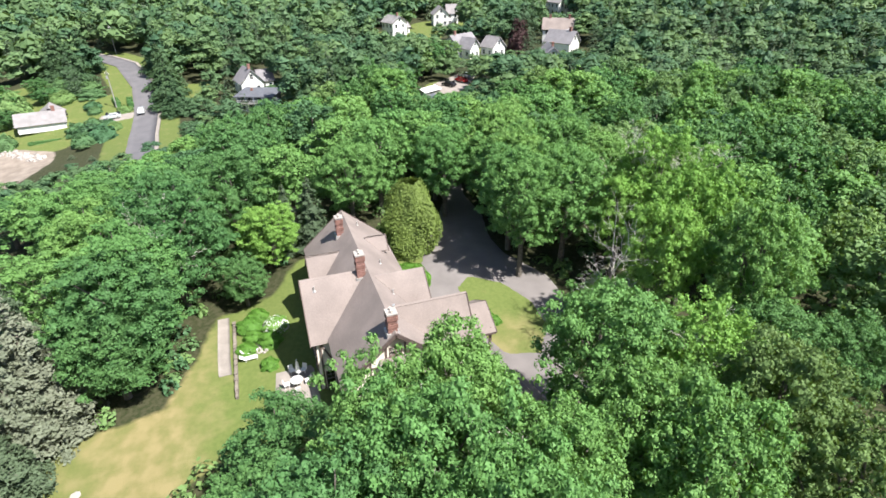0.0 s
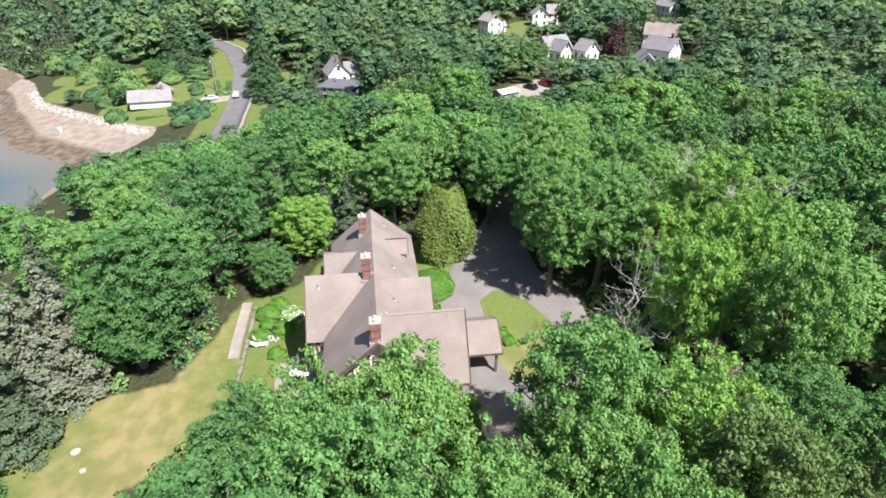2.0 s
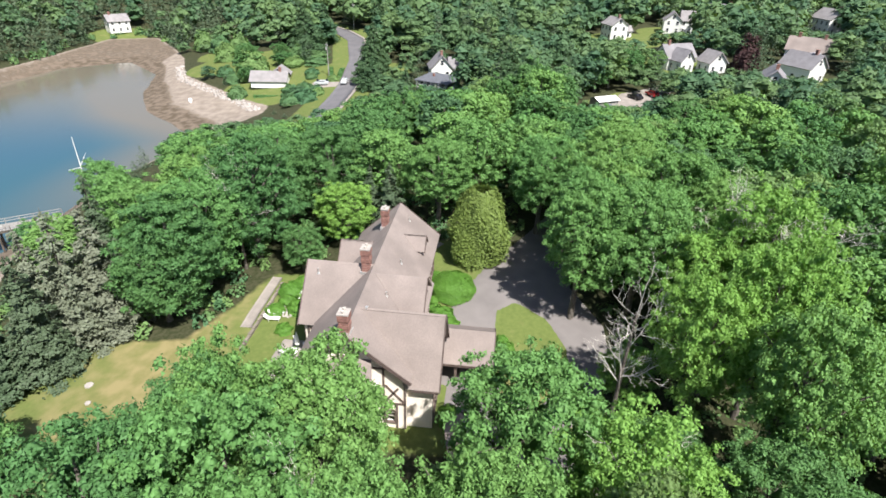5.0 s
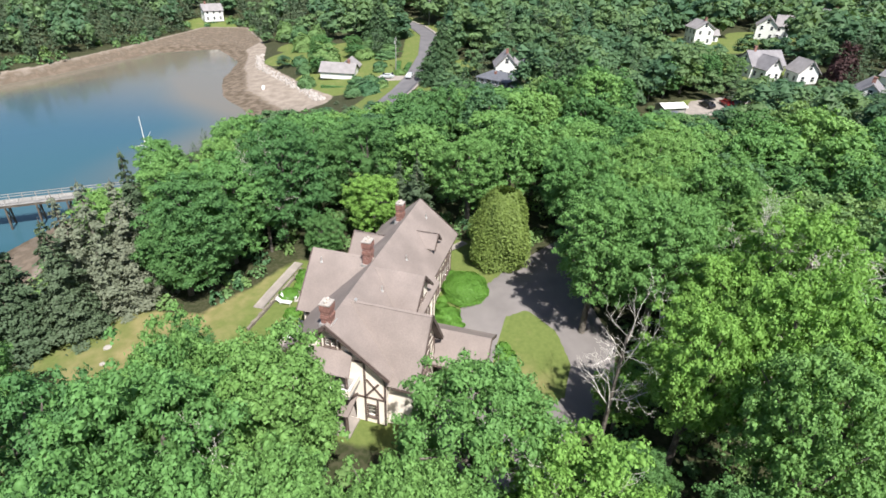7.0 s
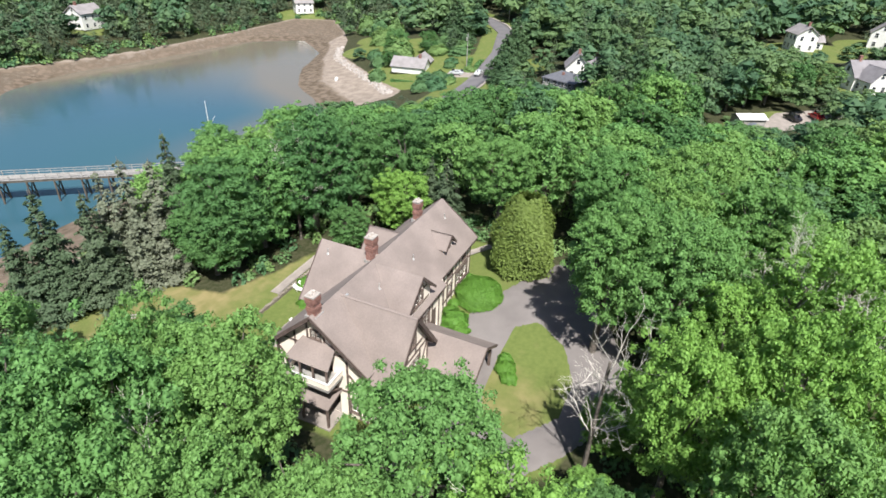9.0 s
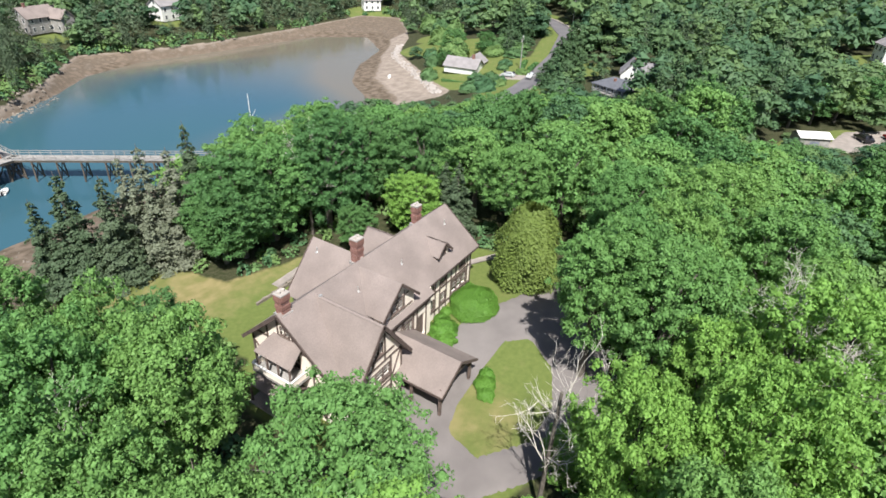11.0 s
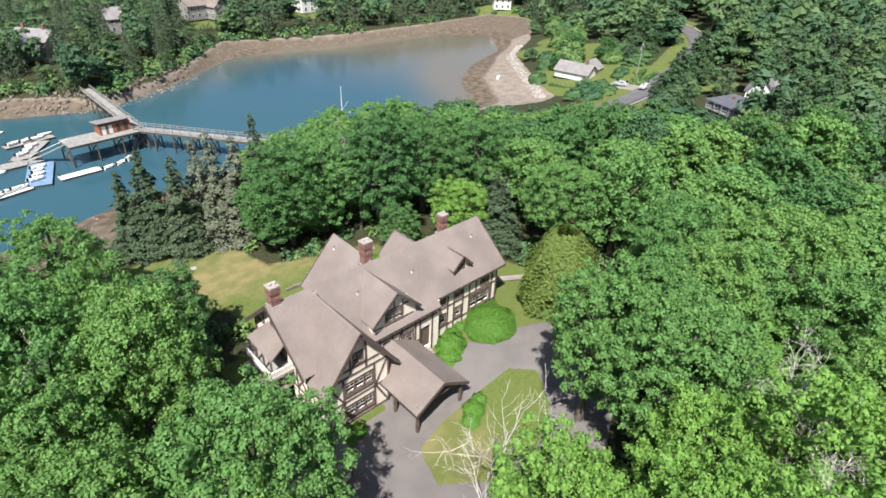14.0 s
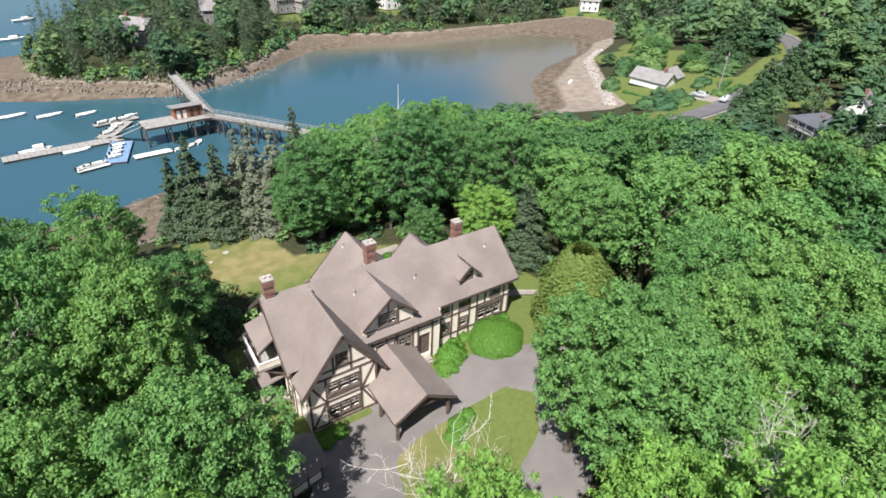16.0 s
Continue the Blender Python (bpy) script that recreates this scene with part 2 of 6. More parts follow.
# ---- mesh helpers ----
class Geo:
    """Collects prisms, tubes and sheets; obj() makes one mesh object of them."""

    def __init__(self):
        self.v, self.f = [], []

    def add(self, verts, faces):
        k = len(self.v)
        self.v += [tuple(p) for p in verts]
        self.f += [tuple(i + k for i in f) for f in faces]
        return self

    def box(self, x0, x1, y0, y1, z0, z1, m=None):
        vs = [(x, y, z) for z in (z0, z1) for x, y in ((x0, y0), (x1, y0), (x1, y1), (x0, y1))]
        if m is not None:
            vs = [m @ Vector(p) for p in vs]
        return self.add(vs, [(3, 2, 1, 0), (4, 5, 6, 7), (0, 1, 5, 4), (1, 2, 6, 5), (2, 3, 7, 6), (3, 0, 4, 7)])

    def beam(self, a, b, w, h, up=(0, 0, 1)):
        """A straight bar from a to b, w wide and h deep."""
        a, b = Vector(a), Vector(b)
        d = (b - a).normalized()
        s = d.cross(Vector(up))
        s = s.normalized() if s.length > 1e-4 else Vector((1, 0, 0))
        t = s.cross(d)
        vs = [p + s * i * w / 2 + t * j * h / 2 for p in (a, b) for i, j in ((-1, -1), (1, -1), (1, 1), (-1, 1))]
        return self.add(vs, [(3, 2, 1, 0), (4, 5, 6, 7), (0, 1, 5, 4), (1, 2, 6, 5), (2, 3, 7, 6), (3, 0, 4, 7)])

    def slab(self, poly, thick):
        """A flat polygon given thickness downwards along its own normal."""
        ps = [Vector(p) for p in poly]
        nrm = Vector((0, 0, 0))
        for i in range(len(ps)):
            nrm += ps[i].cross(ps[(i + 1) % len(ps)])
        nrm.normalize()
        if nrm.z < 0:
            ps.reverse()
            nrm.negate()
        n = len(ps)
        vs = ps + [p - nrm * thick for p in ps]
        return self.add(vs, [tuple(range(n)), tuple(range(2 * n - 1, n - 1, -1))] + [((i + 1) % n, i, n + i, n + (i + 1) % n) for i in range(n)])

    def tube(self, pts, radii, sides=7):
        rings = []
        for i, p in enumerate(pts):
            p = Vector(p)
            d = (Vector(pts[min(i + 1, len(pts) - 1)]) - Vector(pts[max(i - 1, 0)])).normalized()
            s = d.cross(Vector((0.31, 0.87, 0.2))).normalized()
            t = d.cross(s)
            rings.append([p + (s * math.cos(2 * math.pi * k / sides) + t * math.sin(2 * math.pi * k / sides)) * radii[i] for k in range(sides)])
        fs = [(r * sides + k, r * sides + (k + 1) % sides, (r + 1) * sides + (k + 1) % sides, (r + 1) * sides + k) for r in range(len(pts) - 1) for k in range(sides)]
        fs += [tuple(range(sides - 1, -1, -1)), tuple(range((len(pts) - 1) * sides, len(pts) * sides))]
        return self.add([p for r in rings for p in r], fs)

    def mesh(self, name, mat):
        me = bpy.data.meshes.new(name)
        me.from_pydata(self.v, [], self.f)
        me.materials.append(mat)
        me.update()
        return me

    def obj(self, name, mat, parent=None, label=""):
        ob = new(name, self.mesh(name, mat))
        ob.parent = parent
        return tagged(ob, label)


def part(name, geo, mat, parent, label=""):
    return geo.obj(name, mat, parent, label)


def thing(name, label, category, at=(0, 0, 0), rz=0.0, group="", kind=""):
    ob = new(name)
    ob.empty_display_size = 0.3
    ob.matrix_world = pose(*at, 0, 0, rz)
    return tagged(ob, label, category, group, kind)


def quads_mesh(name, verts, mat, tint=None, extra=None):
    """A mesh of loose leaves, verts as an (n, 3 or 4, 3) array, with an optional tint for each leaf; extra: (verts, faces) of solid stuff."""
    n, c = verts.shape[:2]
    co = verts.reshape(-1, 3)
    fv, ff = (np.zeros((0, 3)), np.zeros((0, 3), int)) if extra is None else extra
    co = np.concatenate([co, fv])
    me = bpy.data.meshes.new(name)
    me.vertices.add(len(co))
    me.vertices.foreach_set("co", co.astype(np.float32).ravel())
    loops = np.concatenate([np.arange(c * n), (ff + c * n).ravel()]).astype(np.int32)
    me.loops.add(len(loops))
    me.loops.foreach_set("vertex_index", loops)
    me.polygons.add(n + len(ff))
    me.polygons.foreach_set("loop_start", np.concatenate([np.arange(n) * c, c * n + np.arange(len(ff)) * 3]).astype(np.int32))
    me.polygons.foreach_set("loop_total", np.concatenate([np.full(n, c), np.full(len(ff), 3)]).astype(np.int32))
    if tint is not None:
        at = me.attributes.new("tint", "FLOAT", "POINT")
        at.data.foreach_set("value", np.concatenate([np.repeat(tint, c), np.zeros(len(fv))]).astype(np.float32))
    me.materials.append(mat)
    me.update()
    me.validate()
    return me


# ---- land and water ----
SEA = -7.2
GRASSLINE = [(-400, 20), (-60, 38), (-20, 42), (-5, 43), (12, 52), (30, 62), (60, 66), (90, 62), (112, 56), (120, 57), (126, 67), (137, 81), (153, 101), (180, 116), (198, 130), (222, 152),
             (213, 170), (163, 166.5), (116, 167), (88, 173), (72, 178), (57, 161), (46, 148), (30, 136), (16, 129), (7, 136), (-6, 142), (-17, 149), (-20, 165), (-10, 190), (6, 228),
             (26, 280), (44, 340), (60, 560), (-400, 640)]
WATERLINE = [(-400, 36), (-60, 52), (-20, 62), (-7, 65), (2, 68), (20, 69.5), (60, 70.5), (97, 69), (110, 86), (117, 96), (136, 108), (163, 119), (180, 140), (165, 158), (122, 162),
             (89, 167), (66, 161), (50, 148), (34, 137), (20, 130), (11, 128.5), (-1, 132), (-15, 136), (-27, 141), (-45, 150), (-48, 172), (-28, 195), (-14, 200), (-4, 225), (16, 275),
             (34, 335), (50, 540), (-400, 620)]
ROAD = [(70, 33), (95, 34), (115, 36), (137, 37), (150, 38.5), (162, 40), (176, 44), (190, 48), (204, 57), (214, 66), (224, 80)]


def inside_and_distance(poly, x, y):
    """Signed distance to a closed polygon, positive inside, for arrays of points."""
    p = np.array(poly, float)
    q = np.roll(p, -1, 0)
    best, odd = np.full(x.shape, 1e9), np.zeros(x.shape, bool)
    for (ax, ay), (bx, by) in zip(p, q):
        k = np.clip(((x - ax) * (bx - ax) + (y - ay) * (by - ay)) / ((bx - ax) ** 2 + (by - ay) ** 2), 0, 1)
        best = np.minimum(best, np.hypot(x - ax - k * (bx - ax), y - ay - k * (by - ay)))
        odd ^= ((ay > y) != (by > y)) & (x < (bx - ax) * (y - ay) / (by - ay + 1e-12) + ax)
    return np.where(odd, best, -best)


def line_distance(line, x, y):
    best = np.full(np.shape(x), 1e9)
    for (ax, ay), (bx, by) in zip(line[:-1], line[1:]):
        k = np.clip(((x - ax) * (bx - ax) + (y - ay) * (by - ay)) / ((bx - ax) ** 2 + (by - ay) ** 2), 0, 1)
        best = np.minimum(best, np.hypot(x - ax - k * (bx - ax), y - ay - k * (by - ay)))
    return best


def smooth(a, b, x):
    k = np.clip((x - a) / (b - a), 0, 1)
    return k * k * (3 - 2 * k)


def land_height(x, y):
    x, y = np.asarray(x, float), np.asarray(y, float)
    base = 0.15 + 1.55 * smooth(7, 26, x) * (1 - 0.7 * smooth(6, 14, y)) + 0.030 * np.maximum(0, x - 35) + 0.028 * np.maximum(0, -y - 25)
    base = np.minimum(base, 14)
    dg = inside_and_distance(GRASSLINE, x, y)
    dw = -inside_and_distance(WATERLINE, x, y)
    wide = 30 + 60 * smooth(60, 130, x)
    k = np.clip(-dg / wide, 0, 1)
    inland = -4.2 + (base + 4.2) * (1 - (1 - k) ** 2)
    flat = SEA - 0.15 + 3.15 * np.clip(dw, 0, None) / (np.clip(dw, 0, None) + np.clip(dg, 0, None) + 1e-3)
    under = SEA - 0.15 + 0.06 * np.clip(dw, -40, 0)
    return np.where(dg <= 0, inland, np.where(dw > 0, flat, under))


def ground_z(x, y):
    return float(land_height(np.array([x]), np.array([y]))[0])


LAWN = [(24, -16), (33, -16), (36, -8), (33, 6), (26, 10), (24, 17), (17, 19), (10, 22), (9, 30), (2, 38), (-8, 36), (-4, 24), (2, 16), (2, 8), (-3, 7), (-2, -9), (2, -22), (12, -24), (18, -20)]
YARDS = [(136, 62, 16), (150, 68, 14), (165, 75, 13), (160, 92, 11), (178, 98, 10), (150, 50, 7), (140, 47, 6), (119, 6, 9), (139, 8, 6), (200, -58, 16), (218, -80, 14), (160, -66, 16), (141, -98, 10), (116, -47, 7), (111, -39, 5), (105, -36, 4),
         (216, 168, 12), (12, 163, 6), (72, 196, 9), (120, 196, 9), (150, 26, 8)]


def grid_axis(lo, hi, near_lo, near_hi, fine):
    a = list(np.arange(near_lo, near_hi, fine))
    step, p = fine, near_hi
    while p < hi:
        a.append(p)
        step *= 1.22
        p += step
    a.append(hi)
    step, p = fine, near_lo
    while p > lo:
        step *= 1.22
        p -= step
        a.insert(0, max(p, lo))
    return np.array(a)


gx, gy = grid_axis(-1500, 3000, -60, 235, 1.5), grid_axis(-2500, 3000, -110, 215, 1.5)
X, Y = np.meshgrid(gx, gy)
Z = land_height(X, Y)
Z += 0.06 * np.sin(X * 0.31 + 1.3 * np.sin(Y * 0.17)) * np.sin(Y * 0.27) * smooth(40, 60, np.hypot(X - 12, Y))
nx, ny = len(gx), len(gy)
idx = np.arange(nx * ny).reshape(ny, nx)
quads = np.stack([idx[:-1, :-1], idx[:-1, 1:], idx[1:, 1:], idx[1:, :-1]], -1).reshape(-1, 4)
me = bpy.data.meshes.new("ground")
me.from_pydata(np.stack([X, Y, Z], -1).reshape(-1, 3).tolist(), [], quads.tolist())
d_grass, d_water = inside_and_distance(GRASSLINE, X, Y), inside_and_distance(WATERLINE, X, Y)
lawn = smooth(-2.0, 2.0, inside_and_distance(LAWN, X, Y))
for cx, cy, r in YARDS:
    lawn = np.maximum(lawn, smooth(r + 2, r - 2, np.hypot(X - cx, Y - cy)))
lawn = np.maximum(lawn, smooth(11, 7, line_distance(ROAD[1:], X, Y)))
dry = 0.15 + 0.75 * smooth(13, 24, Y) * smooth(40, 20, Y) * (X < 40) + 0.08 * (X > 100)
dry = np.maximum(dry, 0.55 * smooth(9, 2, np.hypot(X - 9, Y + 15)))
beach = smooth(-1.5, 1.5, d_grass)
mud = smooth(0, 6, d_grass - 4) * smooth(14, 4, -d_water) * smooth(-2, 0, -d_water + 3)
mud = np.where((X > 60) & (Y < 125), mud, np.maximum(mud, 0.62 * beach))
for key, field in (("lawn", lawn), ("dry", dry), ("beach", beach), ("mud", mud)):
    at = me.attributes.new(key, "FLOAT", "POINT")
    at.data.foreach_set("value", field.astype(np.float32).ravel())
me.materials.append(GROUND)
me.polygons.foreach_set("use_smooth", [True] * len(me.polygons))
tagged(new("ground", me), "lawn, woodland floor, sandy beach and mud flats", "ground", kind="structure")

wx, wy = grid_axis(-3000, 1200, -60, 215, 3.0), grid_axis(10, 4000, 40, 215, 3.0)
WX, WY = np.meshgrid(wx, wy)
idx = np.arange(WX.size).reshape(WX.shape)
me = bpy.data.meshes.new("water")
me.from_pydata(np.stack([WX, WY, np.full_like(WX, SEA)], -1).reshape(-1, 3).tolist(), [], np.stack([idx[:-1, :-1], idx[:-1, 1:], idx[1:, 1:], idx[1:, :-1]], -1).reshape(-1, 4).tolist())
at = me.attributes.new("shallow", "FLOAT", "POINT")
at.data.foreach_set("value", (smooth(22, 0, inside_and_distance(WATERLINE, WX, WY)) * smooth(20, 90, WX) * 0.8 + 0.9 * smooth(70, 150, WX + 0.3 * (WY - 110))).clip(0, 1).astype(np.float32).ravel())
me.materials.append(WATER)
tagged(new("water", me), "blue-green sea water in a calm tidal cove", "water", kind="structure")


def strip(line, width, thick, lift, mat, name, label, category):
    """A paved strip laid along a line, following the ground."""
    pts = []
    for (ax, ay), (bx, by) in zip(line[:-1], line[1:]):
        n = max(1, int(math.hypot(bx - ax, by - ay) / 1.5))
        pts += [(ax + (bx - ax) * i / n, ay + (by - ay) * i / n) for i in range(n)]
    pts.append(line[-1])
    g, vs = Geo(), []
    for i, (x, y) in enumerate(pts):
        a, b = pts[max(i - 1, 0)], pts[min(i + 1, len(pts) - 1)]
        d = Vector((b[0] - a[0], b[1] - a[1], 0)).normalized()
        s = Vector((-d.y, d.x, 0))
        w = width(i / (len(pts) - 1)) if callable(width) else width
        for k in (-0.5, -0.25, 0, 0.25, 0.5):
            p = Vector((x, y, 0)) + s * w * k
            vs.append((p.x, p.y, ground_z(p.x, p.y) + lift))
    fs = [(5 * i + k, 5 * i + k + 1, 5 * i + k + 6, 5 * i + k + 5) for i in range(len(pts) - 1) for k in range(4)]
    n = len(vs)
    low = [(x, y, z - thick) for x, y, z in vs]
    sides = [(5 * i + 5, 5 * i, n + 5 * i, n + 5 * i + 5) for i in range(len(pts) - 1)] + [(5 * i + 4, 5 * i + 9, n + 5 * i + 9, n + 5 * i + 4) for i in range(len(pts) - 1)]
    g.add(vs + low, fs + sides)
    ob = g.obj(name, mat)
    for p in ob.data.polygons:
        p.use_smooth = True
    return tagged(ob, label, category, kind="structure")


strip(ROAD, 6.4, 0.5, 0.12, ROADTAR, "road", "grey asphalt road winding along the shore", "road")


# ---- the half-timbered house ----
house = thing("house", "large half-timbered house, cream stucco under a grey-brown shingle roof", "house")
RIDGE, PITCH = 11.3, 0.82


def main_z(v):
    return RIDGE - PITCH * v


def roof(polys, name="roof", mat=SHINGLE, thick=0.22, parent=None, label=""):
    g = Geo()
    for p in polys:
        g.slab(p, thick)
    return part(name, g, mat, parent or house, label)


# main range: front slope in two depths, back slope
roof([[(0, 0, RIDGE), (27, 0, RIDGE), (27, -5.1, main_z(5.1)), (16.3, -5.1, main_z(5.1)), (16.3, -5.75, main_z(5.75)), (0, -5.75, main_z(5.75))]], "front_roof")
roof([[(0, 0, RIDGE), (27, 0, RIDGE), (27, 5.3, 6.55), (0, 5.3, 6.55)]], "back_roof")
# front gable wing
FX, FZ, FE, FH = 4.45, 11.1, 5.5, 4.1
for s in (-1, 1):
    roof([[(FX, -0.25, FZ), (FX, -8.25, FZ), (FX + s * FH, -8.25, FE), (FX + s * FH, -5.2, FE), (FX + s * 2.7, -3.5, FZ - 2.7 * (FZ - FE) / FH)]], "wing_roof")
# back gable wing
for s in (-1, 1):
    roof([[(11.7, 0, RIDGE), (11.7, 7.0, RIDGE), (11.7 + s * 4.6, 7.0, 6.3), (11.7 + s * 4.6, 5.0, 6.3)]], "rear_wing_roof")
# small back gable
for s in (-1, 1):
    roof([[(19.2, 1.6, 9.8), (19.2, 5.6, 9.8), (19.2 + s * 2.6, 5.6, 7.2), (19.2 + s * 2.6, 4.6, 7.2)]], "rear_gable_roof")


def gable_dormer(x, half, tip, face, top, foot, back):
    """A front dormer with its own gabled roof: x of its ridge, half width, v of the tip and of the face."""
    slope = (top - foot) / half
    for s in (-1, 1):
        vb = (RIDGE - foot) / PITCH
        roof([[(x, -back, top), (x, -tip, top), (x + s * half, -tip, foot), (x + s * half, -min(vb, tip - 0.05), foot)]], "dormer_roof", thick=0.16)
        part("barge_board", Geo().beam((x, -tip - 0.03, top - 0.12), (x + s * half, -tip - 0.03, foot - 0.12), 0.08, 0.28, (0, 0, 1)), FASCIA, house)
        g = Geo()
        hw = half - 0.35
        g.slab([(x + s * hw, -face, main_z(face) - 0.1), (x + s * hw, -face, top - slope * hw - 0.1), (x + s * hw, -(RIDGE - top + slope * hw) / PITCH, top - slope * hw - 0.1)], 0.12)
        part("dormer_cheek", g, STUCCO, house)


def openings_wall(name, axis, pos, thick, a0, a1, z0, top, holes, mat=STUCCO, splits=(), label=""):
    """A thick wall with holes cut through it. axis 'x': the wall runs along x at y = pos; 'y': along y at x = pos. top: height along it. thick goes to +axis side."""
    cuts = sorted({a0, a1, *[h[0] for h in holes], *[h[1] for h in holes], *splits})
    cuts = [c for c in cuts if a0 <= c <= a1]
    g = Geo()
    for p, q in zip(cuts[:-1], cuts[1:]):
        inner = sorted((h[2], h[3]) for h in holes if h[0] < (p + q) / 2 < h[1])
        lows = [z0] + [h[1] for h in inner]
        highs = [h[0] for h in inner] + [None]
        for lo, hi in zip(lows, highs):
            zp, zq = (top(p), top(q)) if hi is None else (hi, hi)
            if min(zp, zq) < lo - 0.01 and max(zp, zq) < lo + 0.01:
                continue
            vs = []
            for d in (0, thick):
                for a, z in ((p, lo), (q, lo), (q, max(zq, lo)), (p, max(zp, lo))):
                    vs.append((a, pos + d, z) if axis == "x" else (pos + d, a, z))
            g.add(vs, [(0, 1, 2, 3), (7, 6, 5, 4), (1, 0, 4, 5), (2, 1, 5, 6), (3, 2, 6, 7), (0, 3, 7, 4)])
    return part(name, g, mat, house, label)


def window(axis, pos, out, a0, a1, z0, z1, lights=2, parent=None, bars=2):
    """A timber window in an opening: frame, one pane and glazing bars for each light. out: -1 or 1, the side the weather is on."""
    at = lambda a, d, z: (a, pos + d, z) if axis == "x" else (pos + d, a, z)  # noqa: E731

    def bar(g, p, q, r, s, d0, d1):
        lo, hi = at(p, min(d0, d1), r), at(q, max(d0, d1), s)
        g.box(min(lo[0], hi[0]), max(lo[0], hi[0]), min(lo[1], hi[1]), max(lo[1], hi[1]), r, s)

    w = new("window")
    w.parent = parent or house
    f = Geo()
    o = out
    for p, q, r, s in ((a0, a1, z1 - 0.09, z1), (a0, a1, z0, z0 + 0.09), (a0, a0 + 0.09, z0 + 0.09, z1 - 0.09), (a1 - 0.09, a1, z0 + 0.09, z1 - 0.09)):
        bar(f, p, q, r, s, o * 0.06, -o * 0.10)
    step = (a1 - a0) / lights
    for k in range(1, lights):
        bar(f, a0 + k * step - 0.06, a0 + k * step + 0.06, z0 + 0.09, z1 - 0.09, o * 0.06, -o * 0.10)
    part("window_frame", f, TIMBER, w)
    s = Geo()
    bar(s, a0 - 0.08, a1 + 0.08, z0 - 0.08, z0, o * 0.14, -o * 0.02)
    part("window_sill", s, TIMBER, w)
    for k in range(lights):
        p, q = a0 + k * step + 0.06, a0 + (k + 1) * step - 0.06
        g = Geo()
        bar(g, p, q, z0 + 0.09, z1 - 0.09, -o * 0.035, -o * 0.045)
        part("pane", g, GLASS, w).visible_shadow = False
        g = Geo()
        mid = (z0 + z1) / 2
        bar(g, p, q, mid - 0.035, mid + 0.035, o * 0.01, -o * 0.03)
        for i in range(1, bars):
            c = p + (q - p) * i / bars
            bar(g, c - 0.02, c + 0.02, mid + 0.035, z1 - 0.09, o * 0.0, -o * 0.03)
        bar(g, p, q, (mid + z1) / 2 - 0.02, (mid + z1) / 2 + 0.02, o * 0.003, -o * 0.028)
        part("sash", g, SASHGREY, w, "pale weathered sash and glazing bars")
    return w


def timbers(axis, pos, out, bars, width=0.2):
    """Boards on a wall face, each a part: (a, z, b, z) along the wall."""
    for p, r, q, s in bars:
        d = pos + out * 0.035
        a, b = ((p, d, r), (q, d, s)) if axis == "x" else ((d, p, r), (d, q, s))
        up = (0, 1, 0) if axis == "x" else (1, 0, 0)
        part("timber", Geo().beam(a, b, width, 0.07, up), TIMBER, house)


# front gable wall
fz = lambda x: FZ - 0.3 - abs(x - FX) * (FZ - FE) / FH  # noqa: E731
holes = [(2.9, 6.0, 1.2, 2.7), (2.9, 6.0, 4.2, 5.6), (3.85, 5.05, 7.3, 8.6)]
openings_wall("gable_wall", "x", -7.6, 0.3, 1.05, 7.85, 0, fz, holes, splits=(FX,))
for a0, a1, z0, z1 in holes:
    window("x", -7.6, -1, a0, a1, z0, z1, 3 if a1 - a0 > 2 else 2)
timbers("x", -7.6, -1, [(1.05, 3.3, 7.85, 3.3), (1.05, 0.45, 7.85, 0.45), (1.2, 6.2, 7.7, 6.2), (1.15, 0.1, 1.15, 6.1), (7.75, 0.1, 7.75, 6.1), (2.75, 0.5, 2.75, 6.2), (6.15, 0.5, 6.15, 6.2),
                        (3.6, 6.3, 3.6, 9.4), (5.3, 6.3, 5.3, 9.4), (6.25, 3.4, 7.6, 6.0), (7.6, 0.6, 6.3, 3.2), (1.3, 0.6, 2.6, 3.2), (2.65, 3.4, 1.3, 6.0), (2.2, 7.0, 6.7, 7.0), (2.9, 0.85, 6.0, 0.85), (2.9, 3.75, 6.0, 3.75)])
openings_wall("wing_wall", "y", 7.55, 0.3, -7.3, -5.2, 0, lambda a: FE + 0.3, [])
openings_wall("wing_wall", "y", 1.05, 0.3, -7.3, -5.2, 0, lambda a: FE + 0.3, [])
timbers("y", 7.85, 1, [(-7.3, 3.3, -5.2, 3.3), (-5.9, 0.1, -5.9, 5.5), (-7.1, 3.4, -6.0, 5.6)])
for s in (-1, 1):
    part("barge_board", Geo().beam((FX, -8.30, FZ - 0.16), (FX + s * FH, -8.30, FE - 0.16), 0.09, 0.36, (0, 0, 1)), FASCIA, house)
    part("eaves_board", Geo().box(FX + s * (FH - 0.06) - 0.05, FX + s * (FH - 0.06) + 0.05, -8.2, -5.8, FE - 0.33, FE - 0.12), FASCIA, house)

